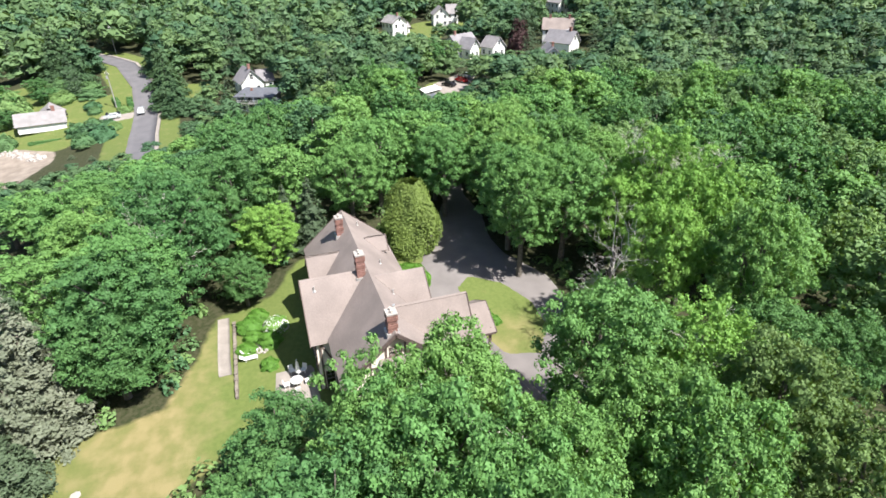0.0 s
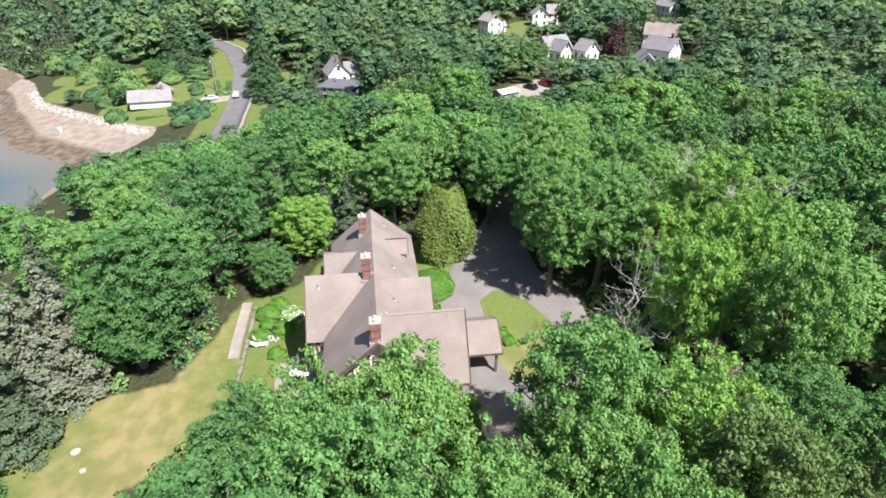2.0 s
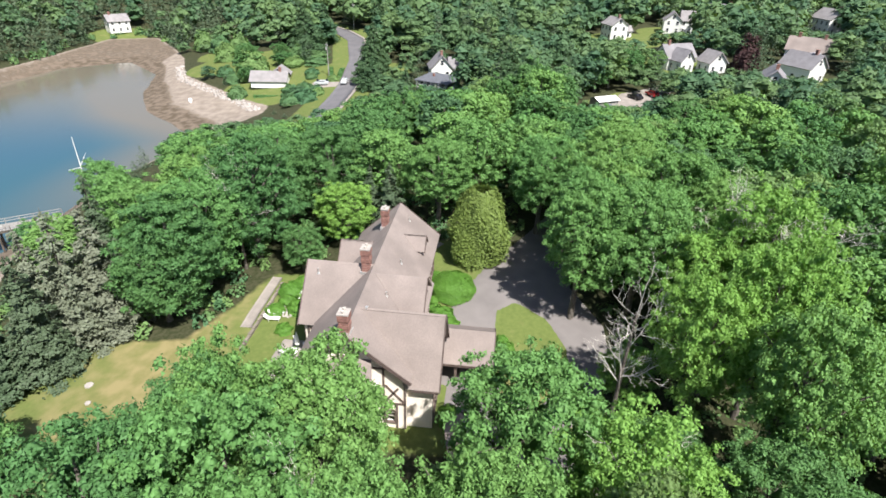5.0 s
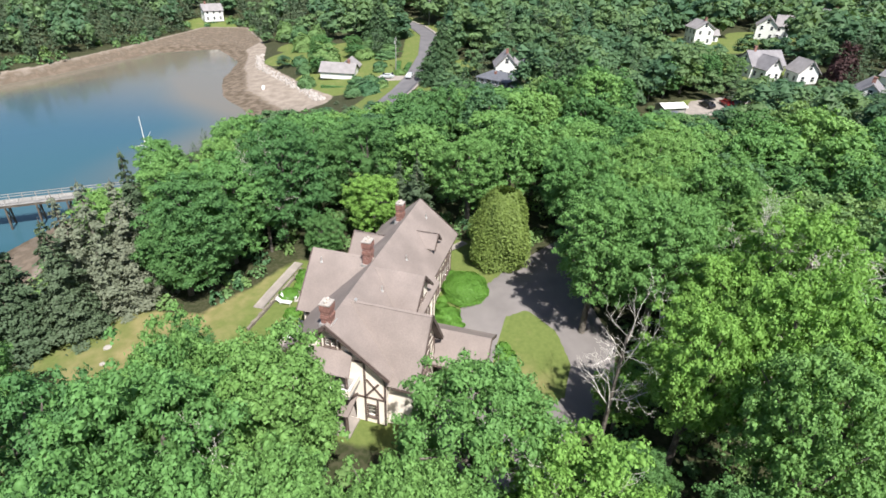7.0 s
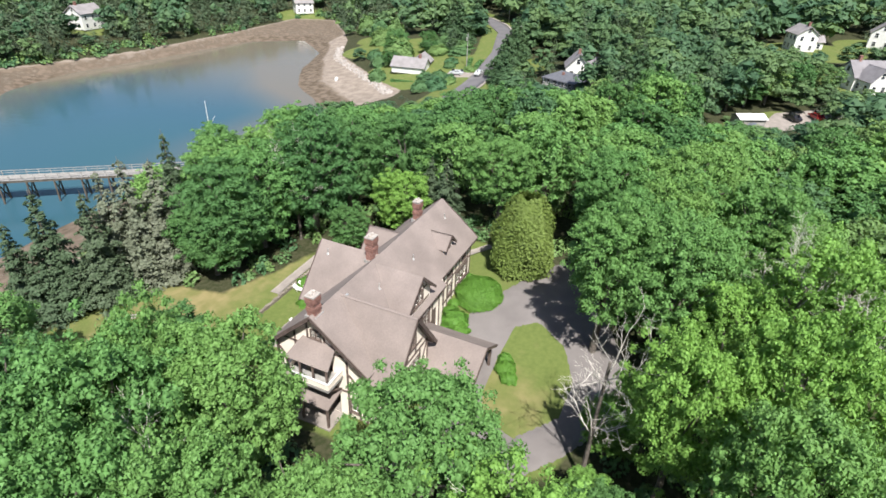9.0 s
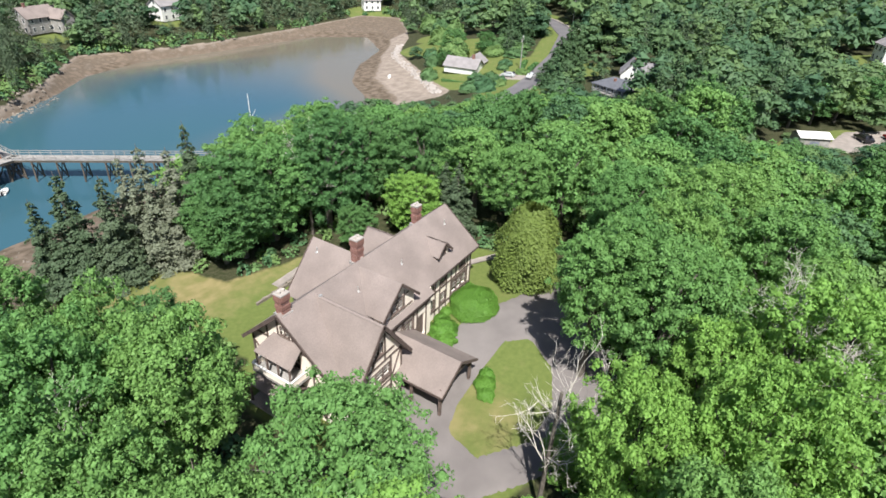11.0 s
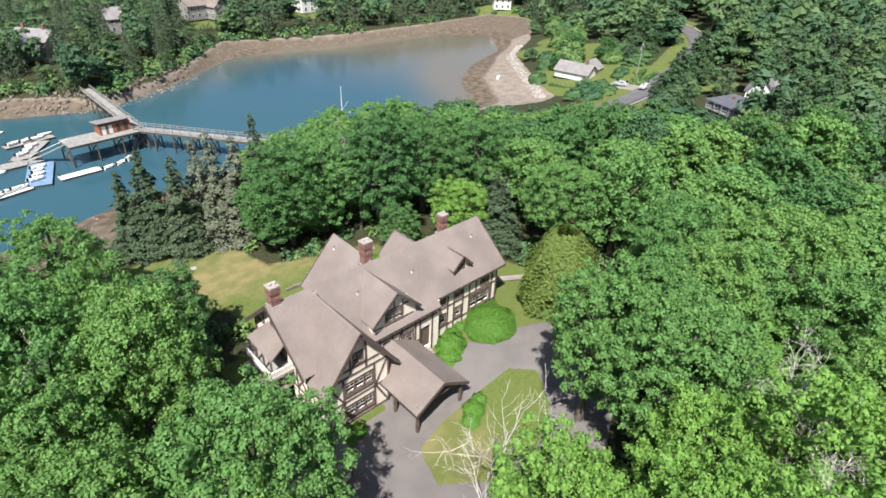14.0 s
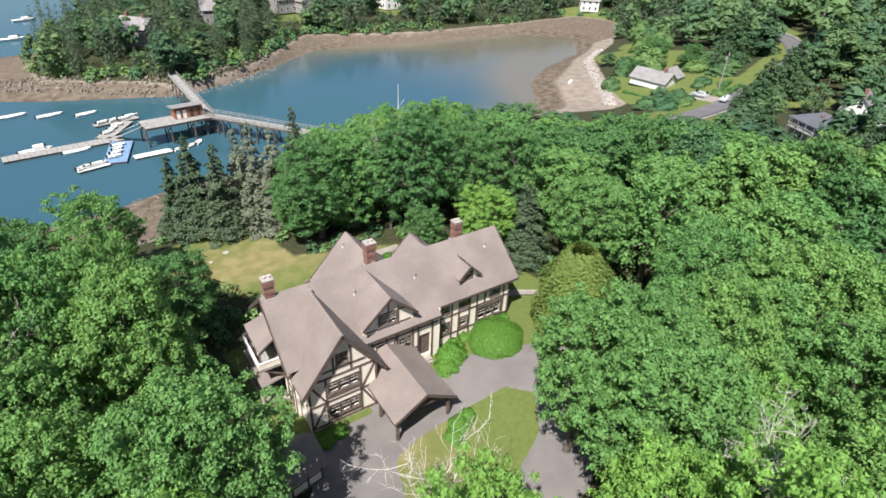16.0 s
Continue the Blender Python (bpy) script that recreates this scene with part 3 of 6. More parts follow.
# long front wall
holes = [(9.0, 9.9, 3.6, 5.2), (11.6, 13.0, 3.3, 5.0), (14.0, 15.4, 1.5, 4.4)]
openings_wall("front_wall", "x", -5.2, 0.3, 7.85, 16.2, 0.2, lambda a: 6.75, holes)
window("x", -5.2, -1, *holes[0], 1)
window("x", -5.2, -1, *holes[1], 2)
timbers("x", -5.2, -1, [(7.9, 3.1, 13.9, 3.1), (7.9, 5.5, 16.2, 5.5), (8.6, 0.5, 8.6, 6.6), (10.2, 0.5, 10.2, 6.6), (11.4, 3.2, 11.4, 6.6), (13.2, 0.5, 13.2, 6.6), (13.85, 0.5, 13.85, 6.6), (15.55, 0.5, 15.55, 6.6),
                        (10.4, 3.2, 11.3, 5.4), (8.7, 5.4, 8.0, 3.2)])
holes = [(17.2, 18.3, 2.6, 4.0), (19.6, 20.7, 2.6, 4.0), (22.0, 25.4, 2.5, 4.2), (17.2, 18.2, 5.3, 6.3), (19.6, 20.7, 5.3, 6.3), (23.6, 25.0, 5.3, 6.3)]
openings_wall("front_wall", "x", -4.45, 0.3, 16.2, 26.4, 0.8, lambda a: 7.4, holes)
for (a0, a1, z0, z1), n in zip(holes, (1, 1, 3, 1, 1, 2)):
    window("x", -4.45, -1, a0, a1, z0, z1, n)
timbers("x", -4.45, -1, [(16.2, 4.75, 26.4, 4.75), (16.2, 2.2, 26.4, 2.2)] + [(a, 1.0, a, 7.3) for a in (16.35, 17.05, 18.5, 19.45, 20.85, 21.85, 25.55, 26.3)] + [(21.85, 4.4, 25.5, 4.4), (22.9, 4.8, 22.9, 7.2), (24.3, 1.0, 24.3, 2.4), (23.1, 1.0, 23.1, 2.4)])
openings_wall("return_wall", "y", 16.2, 0.3, -5.2, -4.2, 0.2, lambda a: 7.0, [])
# right gable end, back walls
gz = lambda a: RIDGE - 0.25 - (PITCH if a < 0 else 0.9) * abs(a)  # noqa: E731
openings_wall("gable_wall", "y", 26.1, 0.3, -4.15, 4.7, 0.5, gz, [(-1, 0.4, 5.2, 6.6), (-3.2, -1.8, 2.4, 4.0)], splits=(0.0,))
window("y", 26.4, 1, -1, 0.4, 5.2, 6.6)
window("y", 26.4, 1, -3.2, -1.8, 2.4, 4.0)
timbers("y", 26.4, 1, [(-4.1, 4.75, 4.6, 4.75), (0, 4.8, 0, 10.4), (-2.5, 4.8, -2.5, 8.6), (2.5, 4.8, 2.5, 8.3), (-4.05, 0.6, -4.05, 7.4)])
openings_wall("back_wall", "x", 4.4, 0.3, 16.0, 26.4, -0.5, lambda a: 6.75, [(18.4, 19.8, 4.6, 6.0), (22, 23.4, 2.4, 4)])
window("x", 4.7, 1, 18.4, 19.8, 4.6, 6.0)
window("x", 4.7, 1, 22, 23.4, 2.4, 4)
openings_wall("back_wall", "x", 4.4, 0.3, 0.65, 7.5, -0.5, lambda a: 6.75, [(2, 4, 1, 2.8), (5, 6.5, 4.2, 5.8)])
window("x", 4.7, 1, 2, 4, 1, 2.8)
window("x", 4.7, 1, 5, 6.5, 4.2, 5.8)
bz = lambda x: RIDGE - 0.3 - abs(x - 11.7) * 1.087  # noqa: E731
holes = [(9.2, 10.8, 1.0, 2.8), (12.4, 14.0, 1.0, 2.8), (10.6, 12.8, 4.3, 5.9), (11.0, 12.4, 7.4, 8.8)]
openings_wall("gable_wall", "x", 6.2, 0.3, 7.6, 15.8, -0.5, bz, holes, splits=(11.7,))
for h in holes:
    window("x", 6.5, 1, *h)
timbers("x", 6.5, 1, [(7.6, 3.4, 15.8, 3.4), (7.7, 6.4, 15.7, 6.4), (7.7, 0, 7.7, 6.3), (15.7, 0, 15.7, 6.3), (10.4, 3.5, 10.4, 9.3), (13.0, 3.5, 13.0, 9.3), (7.9, 3.5, 9.3, 6.2), (15.5, 3.5, 14.1, 6.2)])
openings_wall("rear_wing_wall", "y", 7.5, 0.3, 4.7, 6.2, -0.5, lambda a: 6.5, [(5.0, 5.9, 0.4, 2.5)])
openings_wall("rear_wing_wall", "y", 15.6, 0.3, 4.7, 6.2, -0.5, lambda a: 6.5, [])
window("y", 7.5, -1, 5.0, 5.9, 0.4, 2.5, 1)
timbers("y", 7.5, -1, [(4.7, 3.3, 6.2, 3.3), (4.8, 0, 4.8, 6.2), (6.1, 0, 6.1, 6.2), (4.9, 3.5, 6.0, 6.0)])
for s in (-1, 1):
    part("barge_board", Geo().beam((11.7, 7.05, RIDGE - 0.16), (11.7 + s * 4.6, 7.05, 6.14), 0.09, 0.36, (0, 0, 1)), FASCIA, house)
    part("barge_board", Geo().beam((19.2, 5.65, 9.66), (19.2 + s * 2.6, 5.65, 7.06), 0.09, 0.3, (0, 0, 1)), FASCIA, house)
sz = lambda x: 9.55 - abs(x - 19.2)  # noqa: E731
openings_wall("rear_gable_wall", "x", 4.75, 0.25, 17.0, 21.4, 6.3, sz, [(18.6, 19.8, 7.3, 8.5)], splits=(19.2,))
window("x", 5.0, 1, 18.6, 19.8, 7.3, 8.5)
# left gable end with its balcony and porch
holes = [(-4.2, -3.3, 0.9, 2.5), (-2.2, 1.4, 0.2, 2.5), (-1.6, 0.8, 4.9, 7.0), (3.0, 4.2, 1, 2.6), (-0.6, 0.6, 8.4, 9.4)]
openings_wall("gable_wall", "y", 0.65, 0.3, -5.2, 4.7, -0.3, gz, holes, splits=(0.0,))
window("y", 0.65, -1, *holes[0], 1)
window("y", 0.65, -1, *holes[3], 1)
window("y", 0.65, -1, *holes[2], 3)
window("y", 0.65, -1, *holes[4], 2)
timbers("y", 0.65, -1, [(-5.2, 3.3, 4.7, 3.3), (-5.1, 0, -5.1, 6.7), (-4.35, 0, -4.35, 3.2), (-3.15, 0, -3.15, 8.4), (-5.0, 3.5, -3.3, 5.5), (2.4, 0, 2.4, 8.7), (4.6, 0, 4.6, 6.7), (2.6, 3.5, 4.4, 6), (-4.2, 7.4, 3.9, 7.4), (-0.9, 7.5, -0.9, 10.2), (0.9, 7.5, 0.9, 10.2), (-4.5, 5.2, -3.2, 3.4)])
for s, e in ((-1, main_z(5.75)), (1, 6.55)):
    part("barge_board", Geo().beam((-0.05, 0, RIDGE - 0.16), (-0.05, -5.75 if s < 0 else 5.3, e - 0.16), 0.09, 0.36, (0, 0, 1)), FASCIA, house)
    part("barge_board", Geo().beam((27.05, 0, RIDGE - 0.16), (27.05, -5.1 if s < 0 else 5.3, (main_z(5.1) if s < 0 else 6.55) - 0.16), 0.09, 0.36, (0, 0, 1)), FASCIA, house)
# eaves boards of the long front
part("eaves_board", Geo().box(8.3, 16.3, -5.72, -5.62, main_z(5.75) - 0.33, main_z(5.75) - 0.1), FASCIA, house)
part("eaves_board", Geo().box(16.3, 27, -5.08, -4.98, main_z(5.1) - 0.33, main_z(5.1) - 0.1), FASCIA, house)

balcony = new("balcony")
balcony.parent = house
part("balcony_floor", Geo().box(-1.7, 0.6, -2.7, 2.2, 5.0, 5.25), DECK, balcony)
g = Geo()
for a, b in (((-1.65, -2.65), (-1.65, 2.15)), ((-1.65, -2.65), (0.6, -2.65)), ((-1.65, 2.15), (0.6, 2.15))):
    g.beam((*a, 5.6), (*b, 5.6), 0.09, 0.62)
part("parapet", g, STUCCO, balcony, "cream boarded parapet")
g = Geo()
for a, b in (((-1.65, -2.65), (-1.65, 2.15)), ((-1.65, -2.65), (0.6, -2.65)), ((-1.65, 2.15), (0.6, 2.15))):
    g.beam((*a, 5.96), (*b, 5.96), 0.18, 0.1)
part("handrail", g, WHITE, balcony)
for y in (-2.35, -0.9, 0.5, 1.8):
    part("post", Geo().box(-1.40, -1.26, y - 0.08, y + 0.08, 5.25, 7.3), TIMBER, balcony)
roof([[(-1.45, -2.6, 7.25), (-1.45, 2.0, 7.25), (0.64, 1.5, 8.3), (0.64, -2.1, 8.3)]], "balcony_roof", thick=0.14, parent=balcony)
for y in (-2.4, 2.0):
    part("bracket", Geo().beam((-1.5, y, 5.0), (0.6, y, 3.5), 0.15, 0.15), TIMBER, balcony)
# lean-to porch below the balcony
roof([[(-1.7, -2.4, 2.75), (-1.7, 3.6, 2.75), (0.6, 3.6, 3.3), (0.6, -2.4, 3.3)]], "porch_roof", thick=0.15)
for y in (-2.2, 0.6, 3.4):
    part("porch_post", Geo().box(-1.6, -1.4, y - 0.1, y + 0.1, 0, 2.7), TIMBER, house)
part("porch_floor", Geo().box(-1.8, 0.6, -2.5, 3.7, -0.1, 0.3), CONCRETE, house)

gable_dormer(10.45, 3.0, 5.75, 5.2, 11.05, 8.25, 0.35)
dz = lambda x: 10.9 - abs(x - 10.45) * 0.933  # noqa: E731
holes = [(9.5, 11.4, 7.5, 8.75)]
openings_wall("dormer_wall", "x", -5.2, 0.25, 7.85, 13.05, 6.9, dz, holes, splits=(10.45,))
window("x", -5.2, -1, *holes[0], 2)
timbers("x", -5.2, -1, [(9.4, 7.2, 9.4, 9.5), (11.5, 7.2, 11.5, 9.5), (8.6, 8.95, 12.3, 8.95), (8.0, 7.35, 12.9, 7.35), (10.45, 9.0, 10.45, 10.6)], 0.14)
gable_dormer(20.9, 1.45, 4.15, 3.75, 10.15, 8.7, 1.45)
ez = lambda x: 10.0 - abs(x - 20.9)  # noqa: E731
openings_wall("dormer_wall", "x", -3.75, 0.2, 19.75, 22.05, 8.15, ez, [(20.45, 21.35, 8.5, 9.3)], splits=(20.9,))
window("x", -3.75, -1, 20.45, 21.35, 8.5, 9.3, 1)
timbers("x", -3.75, -1, [(20.35, 8.3, 20.35, 9.4), (21.45, 8.3, 21.45, 9.4)], 0.14)

# porte-cochere
porch = new("porte_cochere")
porch.parent = house
for s in (-1, 1):
    roof([[(10.1, -4.9, 5.2), (10.1, -13.0, 5.2), (10.1 + s * 3.3, -13.0, 3.2), (10.1 + s * 3.3, -5.2, 3.2)]], "porch_roof", parent=porch)
    part("barge_board", Geo().beam((10.1, -13.05, 5.07), (10.1 + s * 3.3, -13.05, 3.07), 0.09, 0.3, (0, 0, 1)), FASCIA, porch)
    part("eaves_board", Geo().box(10.1 + s * 3.25 - 0.05, 10.1 + s * 3.25 + 0.05, -12.95, -5.9, 2.9, 3.1), FASCIA, porch)
    for y in (-12.5, -9.2, -6.3):
        part("post", Geo().box(10.1 + s * 2.75 - 0.13, 10.1 + s * 2.75 + 0.13, y - 0.13, y + 0.13, 0, 3.35), TIMBER, porch)
    part("brace", Geo().beam((10.1 + s * 2.75, -12.5, 2.3), (10.1 + s * 1.7, -12.5, 3.3), 0.14, 0.14), TIMBER, porch)
    part("plate", Geo().box(10.1 + s * 2.75 - 0.1, 10.1 + s * 2.75 + 0.1, -12.6, -5.9, 3.2, 3.42), TIMBER, porch)
part("tie_beam", Geo().box(7.3, 12.9, -12.6, -12.4, 3.3, 3.55), TIMBER, porch)
part("king_post", Geo().box(10.0, 10.2, -12.6, -12.4, 3.55, 4.9), TIMBER, porch)

# front steps and door
for k in range(5):
    part("step", Geo().box(14.0, 15.4, -6.9 + 0.3 * k, -5.2, 0.15 + 0.17 * k, 0.32 + 0.17 * k), CONCRETE, house)
part("front_door", Geo().box(14.05, 15.35, -5.0, -4.93, 1.5, 4.3), TIMBER, house, "dark wooden front door")
# added floors and middle wall, coloured near black to keep the inside dark
part("dark_backing_floor", Geo().box(1, 26, -4.1, 4.3, 3.2, 3.35), DARKROOM, house)
part("dark_backing_floor", Geo().box(1.4, 7.5, -7.2, -4.3, 3.2, 3.35), DARKROOM, house)
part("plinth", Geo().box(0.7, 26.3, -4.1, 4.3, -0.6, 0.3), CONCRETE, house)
part("dark_backing_wall", Geo().box(1, 26, -0.1, 0.1, 0.3, 10.5), DARKROOM, house)


def chimney(x, y, z0, z1, w, d):
    """A brick stack in courses with a stepped head, a pale cap and two pots."""
    c = new("chimney")
    c.parent = house
    part("stack", Geo().box(x - w / 2 + 0.02, x + w / 2 - 0.02, y - d / 2 + 0.02, y + d / 2 - 0.02, z0, z1), MORTAR, c)
    n = int((z1 - z0) / 0.2)
    for k in range(n):
        grow = 0.07 if k >= n - 3 else (0.05 if k in (n - 7, n - 6) else 0.0)
        part("brick_course", Geo().box(x - w / 2 - grow, x + w / 2 + grow, y - d / 2 - grow, y + d / 2 + grow, z0 + 0.2 * k + 0.02, z0 + 0.2 * k + 0.185), BRICK, c)
    part("cap", Geo().box(x - w / 2 - 0.08, x + w / 2 + 0.08, y - d / 2 - 0.08, y + d / 2 + 0.08, z1, z1 + 0.12), CAPSTONE, c, "pale stone cap")
    for s in (-0.25, 0.25):
        part("flue", Geo().tube([(x + s * w, y, z1 + 0.1), (x + s * w, y, z1 + 0.36)], [0.17, 0.15], 9), MORTAR, c)
    f = Geo()
    f.box(x - w / 2 - 0.16, x + w / 2 + 0.16, y - d / 2 - 0.16, y + d / 2 + 0.16, z0 + 0.3, z0 + 0.72)
    part("flashing", f, METAL, c)


chimney(0.95, 0.15, 10.3, 12.95, 0.92, 0.85)
chimney(11.55, 0.75, 10.0, 13.25, 1.0, 0.85)
chimney(22.4, 1.05, 9.6, 12.55, 0.85, 0.8)
for x, v in ((8.5, 1.9), (15.2, 2.15), (10.8, None), (24.6, 1.5)):
    if v is None:
        p = (10.8, 5.7, RIDGE - 0.9 * 1.087)
    else:
        p = (x, -v, main_z(v))
    part("vent_pipe", Geo().tube([(p[0], p[1], p[2] - 0.1), (p[0], p[1], p[2] + 0.5)], [0.07, 0.07], 8).tube([(p[0], p[1], p[2] - 0.1), (p[0], p[1], p[2] + 0.08)], [0.2, 0.09], 8), METAL, house)
part("vent_cap", Geo().box(4.3, 4.6, -1.05, -0.8, FZ - 0.15, FZ + 0.1), METAL, house)


# ---- trees ----
def rand_dirs(rng, n):
    d = rng.normal(size=(n, 3))
    return d / np.linalg.norm(d, axis=1)[:, None]


def leaf_quads(rng, centres, outward, size, spread=0.8, slim=0.7, tri=False):
    """Diamond-shaped leaf sprays at the centres, turned roughly towards outward and up."""
    n = len(centres)
    nrm = outward + spread * rng.normal(size=(n, 3)) + np.array([0, 0, 0.4])
    nrm /= np.linalg.norm(nrm, axis=1)[:, None]
    a = np.cross(nrm, rng.normal(size=(n, 3)))
    a /= np.linalg.norm(a, axis=1)[:, None]
    b = np.cross(nrm, a)
    s = (size * rng.uniform(0.6, 1.35, n))[:, None]
    droop = nrm * s * 0.18
    if tri:
        return np.stack([centres + a * s - droop, centres - a * 0.55 * s + b * s * slim * 1.2, centres - a * 0.55 * s - b * s * slim * 1.2], 1)
    return np.stack([centres + a * s - droop, centres + b * s * slim, centres - a * s - droop, centres - b * s * slim], 1)


def lump_core(rng, clumps, radii, shrink=0.46):
    """Low rounded cores inside the clumps, so that no sky shows through the middle of the crown."""
    ico = bmesh.new()
    bmesh.ops.create_icosphere(ico, subdivisions=2 if len(clumps) == 1 else 1, radius=1)
    if len(clumps) > 1:
        ico.clear()
        o = [ico.verts.new(p) for p in ((1, 0, 0), (0, 1, 0), (-1, 0, 0), (0, -1, 0), (0, 0, 1), (0, 0, -1))]
        for k in range(4):
            ico.faces.new((o[k], o[(k + 1) % 4], o[4]))
            ico.faces.new((o[(k + 1) % 4], o[k], o[5]))
        ico.verts.index_update()
    iv = np.array([v.co[:] for v in ico.verts])
    fi = np.array([[v.index for v in f.verts] for f in ico.faces])
    ico.free()
    vs, fs = [], []
    for k, (c, r) in enumerate(zip(clumps, radii)):
        vs.append(c + iv * np.array([1, 1, 0.75]) * r * shrink * rng.uniform(0.8, 1.1, (len(iv), 1)))
        fs.append(fi + k * len(iv))
    return np.concatenate(vs), np.concatenate(fs)


def crown_clumps(rng, n, rx, rz, zc, clump):
    """Clump centres over an uneven crown: denser outside and on top, with big lobes and gaps."""
    if n >= 100:
        lobes = rand_dirs(rng, 15) * np.array([1, 1, 0.8])
        lobes /= np.linalg.norm(lobes, axis=1)[:, None]
        weight = rng.uniform(0.5, 1.0, 15)
        k = np.arange(n) + 0.5
        dz = 1 - 1.80 * k / n
        az = k * 2.39996 + rng.uniform(-0.5, 0.5, n)
        flat = np.sqrt(np.clip(1 - dz ** 2, 0, 1))
        d = np.stack([flat * np.cos(az), flat * np.sin(az), dz], 1) + rng.normal(size=(n, 3)) * 0.06
        bulge = 0.74 + 0.34 * np.max(np.clip(d @ lobes.T, 0, 1) ** 7 * weight, axis=1)
        r = clump * rng.uniform(0.55, 1.25, n)
        deep = bulge * rng.uniform(0.86, 1.05, n)
        c = d * deep[:, None] * np.array([rx, rx, rz]) - d * r[:, None] * 0.55
        c[:, 2] += zc
        return c, r
    lobes = rand_dirs(rng, 7)
    d = rand_dirs(rng, n * 3)
    d = d[d[:, 2] > -0.8][:n]
    bulge = 0.82 + 0.28 * np.max(d @ lobes.T, axis=1) ** 3
    deep = rng.uniform(0.72, 1.0, len(d)) * bulge
    c = d * deep[:, None] * np.array([rx - clump * 0.5, rx - clump * 0.5, rz - clump * 0.4])
    c[:, 2] += zc
    return c, clump * rng.uniform(0.65, 1.2, len(c))


def broadleaf(seed, height, rx, leaves=5200, size=0.30, clump=1.55, n_clumps=95, bare=0.22, limbs=9):
    """Meshes of a broadleaved tree: (wood, crown). Height to the top, rx the crown's radius, bare the share of naked trunk."""
    rng = np.random.default_rng(seed)
    rz = height * (1 - bare) / 2
    zc = height - rz
    c, r = crown_clumps(rng, n_clumps, rx, rz, zc, clump)
    pick = rng.choice(len(c), leaves, p=r ** 2 / np.sum(r ** 2))
    d = rand_dirs(rng, leaves)
    d[:, 2] = np.abs(d[:, 2]) * 1.0 - 0.3
    pos = c[pick] + d * (r[pick] * rng.uniform(0.70, 1.06, leaves))[:, None] * np.array([1, 1, 0.85]) + rng.normal(size=(leaves, 3)) * 0.06
    fill = rng.uniform(size=leaves) < 0.07
    pos[fill] = (rand_dirs(rng, leaves) * rng.uniform(0.35, 0.86, (leaves, 1)) * np.array([rx, rx, rz]) + np.array([0, 0, zc]))[fill]
    quads = leaf_quads(rng, pos, d * 1.1, size, 0.5, 0.7, True)
    core = lump_core(rng, c, r, 0.6)
    mid = lump_core(rng, np.array([[0, 0, zc]]), np.array([1.0]), 1.0)
    mid = ((mid[0] - [0, 0, zc]) * [rx * 0.22, rx * 0.22, rz * 0.35] + [0, 0, zc - 0.1 * rz], mid[1])
    core = (np.concatenate([core[0], mid[0]]), np.concatenate([core[1], mid[1] + len(core[0])]))
    crown = (quads, core)
    g = Geo()
    t0 = 0.022 * height
    g.tube([(0, 0, -0.4), (0.05, 0, height * 0.2), (rng.normal() * 0.3, rng.normal() * 0.3, height * 0.5), (rng.normal() * 0.5, rng.normal() * 0.5, height * 0.8)], [t0 * 1.35, t0, t0 * 0.65, t0 * 0.2], 8)
    for k in range(limbs):
        e = c[rng.integers(len(c))]
        z0 = height * rng.uniform(0.18, 0.55)
        m = e * np.array([0.5, 0.5, 0]) + np.array([0, 0, z0 + (e[2] - z0) * 0.6])
        g.tube([(0, 0, z0), tuple(m), tuple(e)], [t0 * 0.5, t0 * 0.32, 0.03], 5)
    return g, crown


def spruce(seed, height, rx, leaves=3600, size=0.34):
    """Meshes of a spruce: tiers of drooping boughs on a straight stem."""
    rng = np.random.default_rng(seed)
    g = Geo()
    g.tube([(0, 0, -0.4), (0, 0, height * 0.5), (0, 0, height)], [0.02 * height, 0.012 * height, 0.02], 7)
    tiers = int(height * 1.35)
    pos, out = [], []
    tips = []
    for k in range(tiers):
        f = k / tiers
        z = height * (0.10 + 0.89 * f)
        reach = rx * (1 - f) ** 0.85 + 0.25
        n = max(4, int(9 * (1 - f) + 3))
        for j in range(n):
            a = 2 * math.pi * (j + rng.uniform(-0.4, 0.4)) / n + k
            L = reach * rng.uniform(0.45, 1.2)
            tips.append((z, a, L))
    w = np.array([t[2] for t in tips])
    pick = rng.choice(len(tips), leaves, p=w / w.sum())
    for i in pick:
        z, a, L = tips[i]
        s = math.sqrt(rng.uniform(0.03, 1))
        side = rng.normal() * 0.22 * (1 - s * 0.5) * L
        p = (math.cos(a) * s * L - math.sin(a) * side, math.sin(a) * s * L + math.cos(a) * side, z - 0.32 * s * s * L + rng.normal() * 0.10)
        pos.append(p)
        out.append((math.cos(a) * 0.5, math.sin(a) * 0.5, 0.5))
    for z, a, L in tips[::2]:
        g.tube([(0, 0, z), (math.cos(a) * L * 0.9, math.sin(a) * L * 0.9, z - 0.25 * L)], [0.05, 0.015], 4)
    return g, (leaf_quads(rng, np.array(pos), np.array(out), size, 0.45, 0.55), None)


